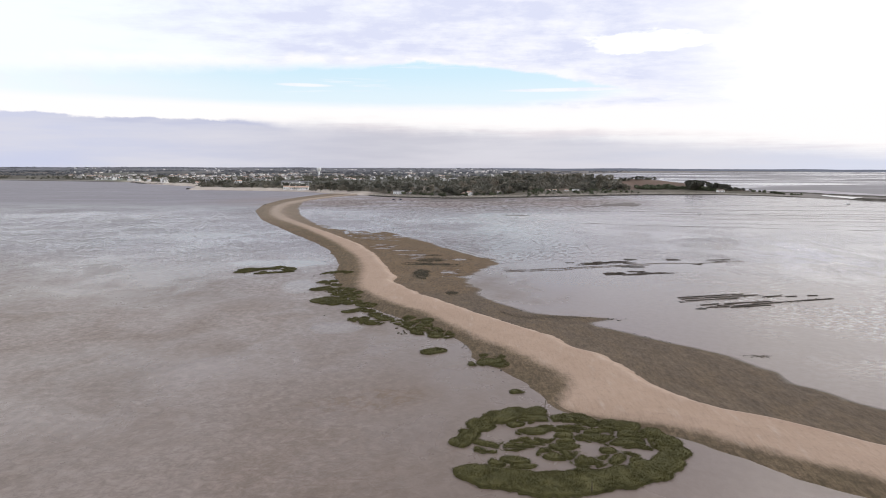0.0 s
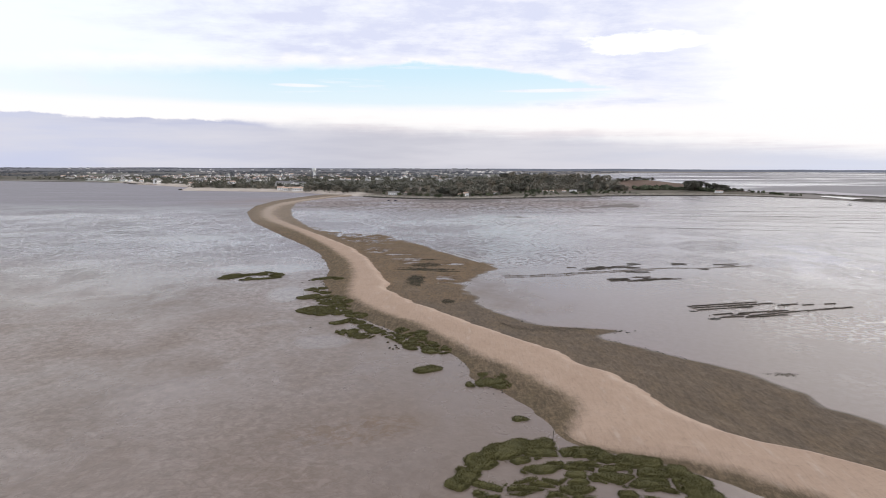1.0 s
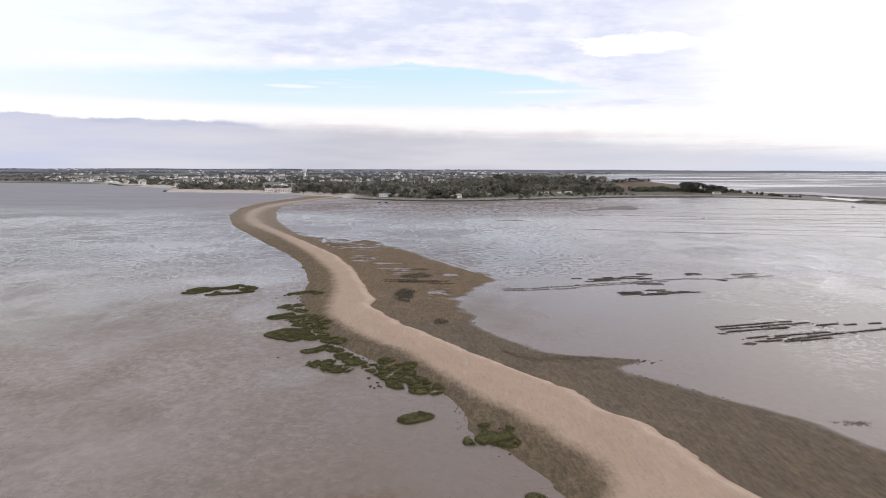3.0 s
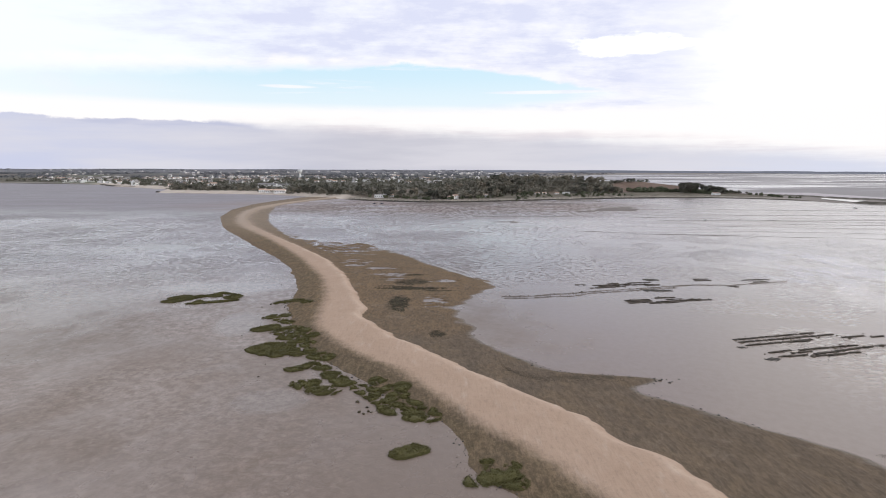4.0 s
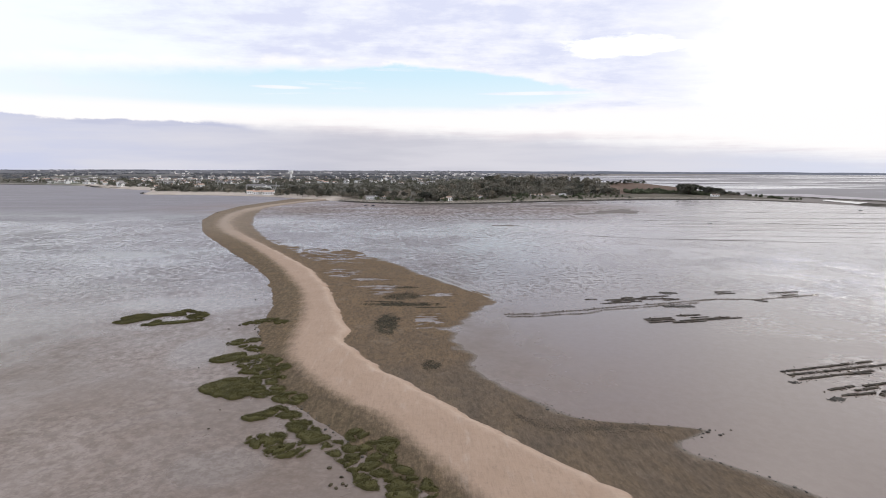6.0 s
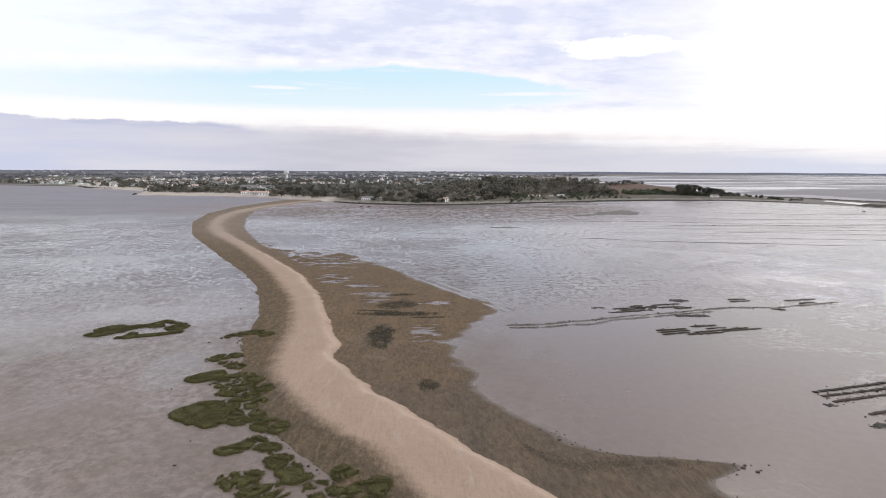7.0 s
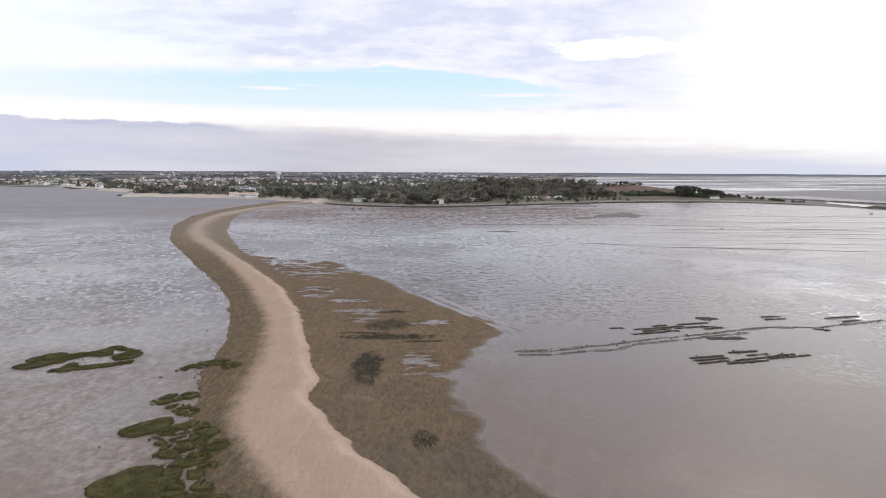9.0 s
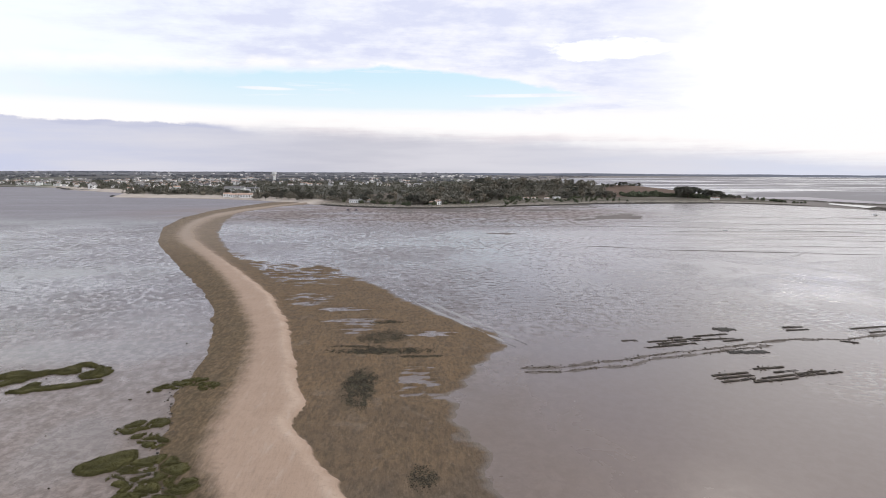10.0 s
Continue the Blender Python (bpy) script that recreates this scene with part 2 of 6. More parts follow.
    zone = N.step(N.noise(N.place((1, 1, 1), (50, 10, 0)), 1 / 60, 4, 0.55, 0.5), 0.36, 0.54)
    zone = N.math("MULTIPLY", zone, N.math("MAXIMUM", N.step(tree_x(N, 1), 140.0, 250.0, 0.10, 1.0), N.step(side, 55, 85, 0.0, 0.35)))
    zone = N.math("MULTIPLY", zone, N.step(side, 30.0, 6.0, 0.10, 1.0))
    zone = N.math("MAXIMUM", zone, N.math("MULTIPLY", blob(N, -15.0, 345.0, 95.0, 120.0, 0.0), 0.75))
    zone = N.math("MULTIPLY", zone, N.step(dull, 0.0, 0.8, 1.0, 0.08))
    film = N.math("MULTIPLY", N.step(dash, 0.44, 0.60), zone)
    # broad scales of standing water, longer the farther out they lie
    grow = N.step(tree_x(N, 1), 200.0, 330.0)
    spots = N.mixf(grow, N.noise(N.place((1, 0.62, 1), (4, 40, 0), rot=0.3), 1 / 1.35, 4, 0.62, 0.4), N.noise(N.place((1, 0.62, 1), (14, 2, 0), rot=-0.2), 1 / 2.1, 4, 0.65, 0.3))
    where = N.math("MULTIPLY", N.step(side, 2.0, -22.0), N.step(tree_x(N, 1), 115.0, 250.0, 0.15, 1.0))
    where = N.math("MAXIMUM", where, blob(N, -15.0, 345.0, 110.0, 130.0, 0.0))
    where = N.math("MAXIMUM", where, N.math("MULTIPLY", blob(N, 22.0, 225.0, 40.0, 42.0, 0.5), 0.9))
    where = N.math("MULTIPLY", where, N.step(N.math("MAXIMUM", dull, N.math("MULTIPLY", foreshore, 0.5)), 0.0, 0.6, 1.0, 0.10))
    still = N.math("MAXIMUM", blob(N, -36.0, 147.0, 5.0, 9.0, 0.2), N.math("MAXIMUM", blob(N, -50.0, 182.0, 16.0, 7.0, 0.0), blob(N, -20.0, 108.0, 5.0, 4.0, 0.0)))
    where = N.math("MULTIPLY", where, N.math("SUBTRACT", 1.0, N.math("MULTIPLY", still, 0.9)))
    where = N.math("MULTIPLY", where, N.step(N.noise(N.place((1, 1, 1), (37, 12, 0)), 1 / 38, 3, 0.55, 0.4), 0.34, 0.54, 0.35, 1.0))
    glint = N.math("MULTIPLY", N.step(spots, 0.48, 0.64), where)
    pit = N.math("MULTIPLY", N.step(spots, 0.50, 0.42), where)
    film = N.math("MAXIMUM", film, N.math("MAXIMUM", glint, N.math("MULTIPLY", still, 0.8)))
    # wind ripples on the thin water right of the spit, a lace of glinting crests
    zone_r = N.math("MULTIPLY", N.math("MAXIMUM", N.step(side, 48.0, 95.0, 0.0, 0.75), blob(N, 118.0, 205.0, 26.0, 95.0, 0.0)), N.step(N.noise(N.place((1, 1, 1), (8, 61, 0)), 1 / 24, 4, 0.55, 0.5), 0.44, 0.56))
    zone_r = N.math("MULTIPLY", zone_r, N.step(tree_x(N, 1), 330.0, 270.0))
    wavy = N.noise(N.place((0.75, 1, 1), (8, 61, 0), rot=-0.25), 1 / 1.1, 4, 0.62, 0.5)
    lace = N.step(wavy, 0.46, 0.58)
    chop_glint = N.math("MULTIPLY", zone_r, lace)
    gust = N.math("MULTIPLY", blob(N, 118.0, 212.0, 30.0, 54.0, -0.2), N.step(N.noise(N.place((1, 0.6, 1), (3, 40, 0)), 1 / 14, 5, 0.62, 0.4), 0.42, 0.54))
    c = N.mix(N.math("MULTIPLY", zone_r, N.math("MULTIPLY", N.math("SUBTRACT", 1.0, lace), 0.10)), c, (0.105, 0.092, 0.078))
    # sun glint on the wet crests painted into the base colour
    c = N.mix(N.math("MULTIPLY", chop_glint, 0.75), c, (0.36, 0.35, 0.345))
    # pale sky tone of the water films put into the colour
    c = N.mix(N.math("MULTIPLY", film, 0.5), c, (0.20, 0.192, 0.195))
    fine = N.noise(N.place((1, 0.85, 1), (13, 29, 0), rot=0.5), 1 / 1.25, 5, 0.72, 0.25)
    c = N.mix(1.0, c, N.mix(N.step(fine, 0.36, 0.64), (0.97, 0.965, 0.96), (1.035, 1.035, 1.04)), "MULTIPLY")
    left = N.math("MULTIPLY", N.math("MULTIPLY", N.step(side, 8.0, -18.0), N.step(tree_x(N, 1), 75.0, 140.0, 0.3, 1.0)), N.step(N.noise(N.place((1, 1, 1), (21, 4, 0)), 1 / 30, 4, 0.5), 0.36, 0.6))
    c = N.mix(left, c, N.mix(1.0, c, N.mix(N.step(fine, 0.40, 0.60), (0.80, 0.77, 0.74), (1.22, 1.22, 1.23)), "MULTIPLY"))
    scale = N.math("ABSOLUTE", N.math("SUBTRACT", N.noise(N.place((0.8, 1.15, 1), (31, 5, 0), rot=0.4), 1 / 1.5, 4, 0.55, 0.7), 0.5))
    crease = N.math("MULTIPLY", N.step(scale, 0.06, 0.0), N.math("MULTIPLY", N.step(side, 6.0, -16.0), N.step(N.noise(N.place((1, 1, 1), (71, 44, 0)), 1 / 22, 4, 0.6), 0.38, 0.56)))
    c = N.mix(N.math("MULTIPLY", crease, 0.35), c, (0.112, 0.090, 0.076))
    glaze = N.math("MULTIPLY", N.step(scale, 0.09, 0.16), N.step(side, 6.0, -16.0))
    c = N.mix(N.math("MULTIPLY", glaze, 0.35), c, (0.235, 0.212, 0.206))
    # sky reflection and glints on the films, lightened in the base colour
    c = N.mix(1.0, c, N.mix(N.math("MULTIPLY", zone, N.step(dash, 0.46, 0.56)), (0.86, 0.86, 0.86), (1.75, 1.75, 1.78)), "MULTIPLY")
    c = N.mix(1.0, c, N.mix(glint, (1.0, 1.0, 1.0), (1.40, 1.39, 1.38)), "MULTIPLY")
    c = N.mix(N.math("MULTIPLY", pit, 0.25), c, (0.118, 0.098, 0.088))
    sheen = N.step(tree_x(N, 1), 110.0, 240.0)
    # sheen put into the mud colour: bluish far out, paler towards the sun's side
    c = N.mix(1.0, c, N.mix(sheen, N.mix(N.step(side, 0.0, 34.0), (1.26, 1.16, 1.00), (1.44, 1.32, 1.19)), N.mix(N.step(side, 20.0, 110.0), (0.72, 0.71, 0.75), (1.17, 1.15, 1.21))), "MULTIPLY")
    c = N.mix(N.math("MULTIPLY", foreshore, 0.75), c, N.mix(marks, (0.265, 0.215, 0.195), (0.150, 0.116, 0.098)))
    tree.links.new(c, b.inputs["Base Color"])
    r = N.math("ADD", N.step(wet, 0, 1, 0.40, 0.14), N.math("MULTIPLY", small, 0.10))
    r = N.math("MULTIPLY", r, N.step(film, 0.0, 1.0, 1.0, 0.5))
    r = N.mixf(gust, N.math("MULTIPLY", r, N.step(chop_glint, 0.0, 1.0, 1.0, 0.35)), 0.04)
    r = N.mixf(N.math("MULTIPLY", foreshore, 0.8), N.mixf(dull, r, 0.40), 0.62)
    # long faint streaks over the farthest flats
    lines = N.math("MULTIPLY", N.step(N.noise(N.place((0.09, 1, 1), (2, 5, 0), rot=0.06), 1 / 5.0, 5, 0.68, 0.3), 0.44, 0.60), N.math("MULTIPLY", N.step(tree_x(N, 1), 270.0, 360.0), N.step(side, 80.0, 150.0)))
    r = N.math("ADD", r, N.math("MULTIPLY", lines, 0.20))
    tree.links.new(N.math("ADD", r, N.math("ADD", N.math("MULTIPLY", marks, 0.22), N.math("ADD", N.math("MULTIPLY", pit, 0.15), N.math("MULTIPLY", dull, 0.09)))), b.inputs["Roughness"])
    tree.links.new(N.step(N.math("MAXIMUM", N.math("MAXIMUM", N.math("MULTIPLY", dull, 0.75), N.math("MULTIPLY", foreshore, 0.9)), marks), 0.0, 1.0, N.math("MAXIMUM", N.step(sheen, 0.0, 1.0, N.step(side, 5.0, 40.0, 0.34, 0.40), 0.70), N.math("MULTIPLY", N.math("MAXIMUM", chop_glint, gust), 5.0)), 0.2), b.inputs["Specular IOR Level"])
    b.inputs["IOR"].default_value = 1.36
    h = N.math("ADD", N.math("MULTIPLY", rip, 0.7), N.math("MULTIPLY", small, 1.0))
    h = N.math("MULTIPLY", h, N.step(N.noise(N.place((1, 1, 1), (33, 70, 0)), 1 / 45, 3, 0.5, 0.3), 0.38, 0.66, 0.25, 1.0))
    h = N.math("MULTIPLY", N.math("MULTIPLY", h, N.math("MULTIPLY", calm, N.step(dull, 0.0, 1.0, 1.0, 0.3))), N.step(film, 0.0, 1.0, 1.0, 0.15))
    h = N.math("ADD", h, N.math("MULTIPLY", chop_glint, N.math("MULTIPLY", N.noise(N.place((1, 1, 1), (1, 2, 0)), 1 / 0.7, 2, 0.5), 3.0)))
    h = N.math("ADD", h, N.math("MULTIPLY", gust, N.math("MULTIPLY", wavy, 3.4)))
    tree.links.new(N.bump(h, 0.09), b.inputs["Normal"])
    return m


def blob(N, x, y, rx, ry, rot):
    """One inside a soft ellipse on the ground, nought outside."""
    c, s = math.cos(rot), math.sin(rot)
    u, v = N.math("SUBTRACT", tree_x(N), x), N.math("SUBTRACT", tree_x(N, 1), y)
    a = N.math("ADD", N.math("MULTIPLY", u, c / rx), N.math("MULTIPLY", v, s / rx))
    b = N.math("ADD", N.math("MULTIPLY", u, -s / ry), N.math("MULTIPLY", v, c / ry))
    d = N.math("ADD", N.math("MULTIPLY", a, a), N.math("MULTIPLY", b, b))
    return N.step(d, 1.6, 0.3)


def tree_x(N, axis=0):
    s = N.t.nodes.new("ShaderNodeSeparateXYZ")
    N._put(s, 0, N.place())
    return s.outputs[axis]


def gravel_colour(N):
    co = N.place()
    long = N.place((1, 0.36, 1), rot=0.12)
    peb = tree_voronoi(N, N.place((1, 0.5, 1)), 5.0)
    mid = N.noise(N.place((1, 0.6, 1)), 1 / 5, 5, 0.6, 0.5)
    big = N.noise(co, 1 / 30, 3, 0.5)
    small = N.noise(long, 1 / 0.5, 4, 0.65)
    c = N.mix(N.step(N.math("ADD", tree_x(N, 1), N.math("MULTIPLY", big, 80.0)), 205.0, 165.0), (0.152, 0.107, 0.066), (0.122, 0.096, 0.073))
    c = N.mix(N.step(mid, 0.4, 0.75, 0.0, 0.55), c, (0.140, 0.104, 0.068))
    c = N.mix(N.step(small, 0.42, 0.68, 0.0, 0.6), c, (0.060, 0.050, 0.038))
    c = N.mix(N.step(peb, 0.86, 1.0, 0.0, 0.14), c, (0.22, 0.185, 0.145))
    c = N.mix(N.step(tree_x(N, 1), 230.0, 380.0, 0.0, 0.85), c, (0.205, 0.168, 0.135))
    rid = N.noise(N.place((1, 0.16, 1), rot=0.22), 1 / 0.32, 4, 0.65)
    c = N.mix(N.step(rid, 0.52, 0.70, 0.0, 0.32), c, (0.074, 0.060, 0.044))
    c = N.mix(N.step(rid, 0.46, 0.30, 0.0, 0.25), c, (0.185, 0.148, 0.112))
    wash = N.noise(N.place((1, 0.45, 1), (6, 9, 0), rot=0.12), 1 / 4.0, 6, 0.60, 0.9)
    c = N.mix(1.0, c, N.mix(N.step(wash, 0.38, 0.64), (0.91, 0.92, 0.94), (1.08, 1.07, 1.05)), "MULTIPLY")
    stain = None
    for x, y, rx, ry in ((-5.9, 163.4, 2.6, 8.0), (-3.0, 179.8, 7.0, 1.8), (-3.5, 188.5, 4.6, 3.8), (2.4, 138.8, 1.5, 2.0), (-3.2, 199.0, 3.0, 1.4), (20.5, 115.5, 5.5, 0.7), (28.0, 115.4, 3.0, 0.6)):
        s = blob(N, x, y, rx, ry, 0.0)
        stain = s if stain is None else N.math("MAXIMUM", stain, s)
    stain = N.math("MULTIPLY", stain, N.step(N.noise(N.place((0.8, 0.5, 1), (3, 7, 0)), 1 / 1.1, 6, 0.75, 0.5), 0.42, 0.60))
    c = N.mix(N.math("MULTIPLY", stain, 0.80), c, (0.060, 0.052, 0.037))
    # film of pale silt in the hollows, algae on the seaward slope
    silt = N.step(N.noise(N.place((1, 0.75, 1), (17, 5, 0)), 1 / 4.5, 6, 0.66, 0.8), 0.56, 0.70)
    c = N.mix(N.math("MULTIPLY", silt, 0.38), c, (0.190, 0.155, 0.125))
    alga = N.math("MULTIPLY", N.step(N.noise(N.place((1, 0.6, 1), (2, 35, 0)), 1 / 4.0, 5, 0.6), 0.42, 0.62), N.attr("lee"))
    c = N.mix(N.math("MULTIPLY", N.attr("lee"), N.step(tree_x(N, 1), 225.0, 330.0, 0.55, 0.12)), c, (0.124, 0.096, 0.065))
    c = N.mix(N.math("MULTIPLY", alga, N.step(tree_x(N, 1), 225.0, 330.0, 0.45, 0.1)), c, (0.102, 0.083, 0.056))
    grit = N.noise(N.place((1, 0.7, 1), (12, 3, 0), rot=0.3), 1 / 0.55, 5, 0.75, 0.5)
    comb = N.noise(N.place((1.0, 0.22, 1), (3, 3, 0), rot=-0.75), 1 / 0.6, 4, 0.7, 0.3)
    rough_c = N.mix(N.step(N.math("ADD", N.math("MULTIPLY", grit, 0.6), N.math("MULTIPLY", comb, 0.4)), 0.40, 0.62), (0.66, 0.66, 0.62), (1.34, 1.30, 1.22))
    c = N.mix(N.math("ADD", N.math("MULTIPLY", N.attr("lee"), 0.65), 0.25), c, N.mix(1.0, c, rough_c, "MULTIPLY"))
    c = N.mix(1.0, c, (1.05, 1.0, 0.93), "MULTIPLY")
    return c, N.math("ADD", N.math("MULTIPLY", peb, 0.4), N.math("ADD", small, N.math("MULTIPLY", rid, 0.8)))


def tree_voronoi(N, co, scale):
    n = N.t.nodes.new("ShaderNodeTexVoronoi")
    N._put(n, "Vector", co)
    n.inputs["Scale"].default_value = scale
    s = N.t.nodes.new("ShaderNodeSeparateColor")
    N.t.links.new(n.outputs["Color"], s.inputs[0])
    return s.outputs[0]


def mat_gravel():
    m, tree, b = mat_new("gravel_and_mud")
    N = Nodes(tree)
    c, h = gravel_colour(N)
    # wet rim and film of mud near the water
    e = N.math("ADD", N.attr("edge"), N.math("MULTIPLY", N.noise(N.place(), 1 / 3.0, 5, 0.65), -3.2))
    rim = N.step(e, N.mixf(N.attr("lee"), 1.2, -2.7), N.mixf(N.attr("lee"), -1.8, -3.4))
    c = N.mix(N.math("MULTIPLY", rim, 0.7), c, (0.150, 0.124, 0.104))
    tree.links.new(c, b.inputs["Base Color"])
    tree.links.new(N.step(rim, 0, 1, 0.85, 0.6), b.inputs["Roughness"])
    tree.links.new(N.step(rim, 0, 1, 0.12, 0.25), b.inputs["Specular IOR Level"])
    tree.links.new(N.bump(h, 0.10), b.inputs["Normal"])
    return m


def mat_sand():
    m, tree, b = mat_new("shell_sand")
    N = Nodes(tree)
    g = gravel_colour(N)[0]
    co = N.place()
    mid = N.noise(co, 1 / 6, 5, 0.6, 0.4)
    small = N.noise(co, 1 / 0.5, 4, 0.65)
    strip = N.noise(N.place((1, 0.25, 1), rot=-0.6), 1 / 1.2, 4, 0.6)
    grain = N.noise(N.place((1, 0.13, 1), (9, 2, 0), rot=0.15), 1 / 0.30, 4, 0.7)
    c = N.mix(mid, (0.334, 0.234, 0.165), (0.426, 0.312, 0.232))
    c = N.mix(N.step(grain, 0.50, 0.68, 0.0, 0.36), c, (0.255, 0.186, 0.135))
    c = N.mix(N.step(grain, 0.46, 0.30, 0.0, 0.25), c, (0.46, 0.36, 0.285))
    c = N.mix(N.math("MULTIPLY", N.attr("crest"), N.step(mid, 0.3, 0.6, 0.2, 0.7)), c, (0.47, 0.36, 0.275))
    c = N.mix(N.step(small, 0.5, 0.8, 0.0, 0.5), c, (0.235, 0.180, 0.135))
    c = N.mix(N.step(strip, 0.55, 0.8, 0.0, 0.45), c, (0.47, 0.39, 0.32))
    e = N.math("ADD", N.attr("edge"), N.math("MULTIPLY", N.math("SUBTRACT", N.math("ADD", N.math("MULTIPLY", N.noise(co, 1 / 2.4, 6, 0.7), 0.45), N.math("MULTIPLY", N.mixf(N.attr("lee"), N.noise(co, 1 / 0.7, 5, 0.7), N.noise(N.place((1, 0.16, 1), rot=0.15), 1 / 0.34, 5, 0.75)), 0.55)), 0.5), N.math("MULTIPLY", N.attr("spread"), 1.3)))
    f = N.step(e, N.math("MULTIPLY", N.attr("spread"), -0.40), N.math("MULTIPLY", N.attr("spread"), 0.36))
    c = N.mix(N.math("MULTIPLY", N.attr("far"), 0.7), c, N.mix(mid, (0.36, 0.295, 0.235), (0.43, 0.36, 0.295)))
    far = N.step(N.attr("far"), 0.0, 1.0, 1.0, 0.72)
    c = N.mix(N.math("MULTIPLY", f, far), g, c)
    tree.links.new(c, b.inputs["Base Color"])
    b.inputs["Roughness"].default_value = 0.9
    b.inputs["Specular IOR Level"].default_value = 0.15
    tree.links.new(N.bump(N.math("ADD", N.math("MULTIPLY", grain, 1.2), N.math("ADD", small, N.math("MULTIPLY", strip, 0.6))), 0.06), b.inputs["Normal"])
    return m


def mat_plain(name, colour, rough=0.8, vary=0.25, scale=3.0, metal=0.0, each="", bump=0.0, gloss=0.4):
    """A matt surface with variation at two scales; each: 'object' or 'island' shifts its brightness piece by piece."""
    m, tree, b = mat_new(name)
    N = Nodes(tree)
    co = N.place()
    n = N.math("ADD", N.math("MULTIPLY", N.noise(co, scale, 5, 0.65), 0.6), N.math("MULTIPLY", N.noise(co, scale * 0.13, 3), 0.4))
    lo, hi = tuple(x * (1 - vary) for x in colour), tuple(min(1, x * (1 + vary)) for x in colour)
    c = N.mix(N.step(n, 0.3, 0.7), lo, hi)
    if each:
        r = N.rand() if each == "object" else N.island()
        c = N.mix(1.0, c, N.mix(r, (0.62, 0.62, 0.62), (1.35, 1.3, 1.2)), "MULTIPLY")
    tree.links.new(c, b.inputs["Base Color"])
    b.inputs["Roughness"].default_value, b.inputs["Metallic"].default_value = rough, metal
    b.inputs["Specular IOR Level"].default_value = gloss
    if bump:
        tree.links.new(N.bump(n, bump), b.inputs["Normal"])
    return m


def mat_grass():
    m, tree, b = mat_new("marsh_grass")
    N = Nodes(tree)
    mid = N.noise(N.place(), 1 / 1.6, 4, 0.6)
    c = N.mix(N.step(mid, 0.35, 0.7), (0.068, 0.062, 0.021), (0.096, 0.086, 0.030))
    c = N.mix(1.0, c, N.mix(N.island(), (0.95, 0.95, 0.94), (1.06, 1.06, 1.04)), "MULTIPLY")
    tree.links.new(c, b.inputs["Base Color"])
    b.inputs["Roughness"].default_value = 0.75
    b.inputs["Specular IOR Level"].default_value = 0.2
    return m


def mat_water():
    m, tree, b = mat_new("sea_water")
    N = Nodes(tree)
    band = N.noise(N.place((0.3, 1, 1), rot=0.05), 1 / 190, 6, 0.6, 0.9)
    wave = N.noise(N.place((0.6, 1, 1)), 1 / 6, 4, 0.6)
    tree.links.new(N.mix(N.step(band, 0.42, 0.6), (0.170, 0.158, 0.165), (0.190, 0.182, 0.198)), b.inputs["Base Color"])
    tree.links.new(N.step(band, 0.48, 0.60, 0.16, 0.95), b.inputs["Specular IOR Level"])
    tree.links.new(N.step(band, 0.48, 0.60, 0.60, 0.14), b.inputs["Roughness"])
    b.inputs["IOR"].default_value = 1.34
    tree.links.new(N.bump(wave, 0.10), b.inputs["Normal"])
    return m


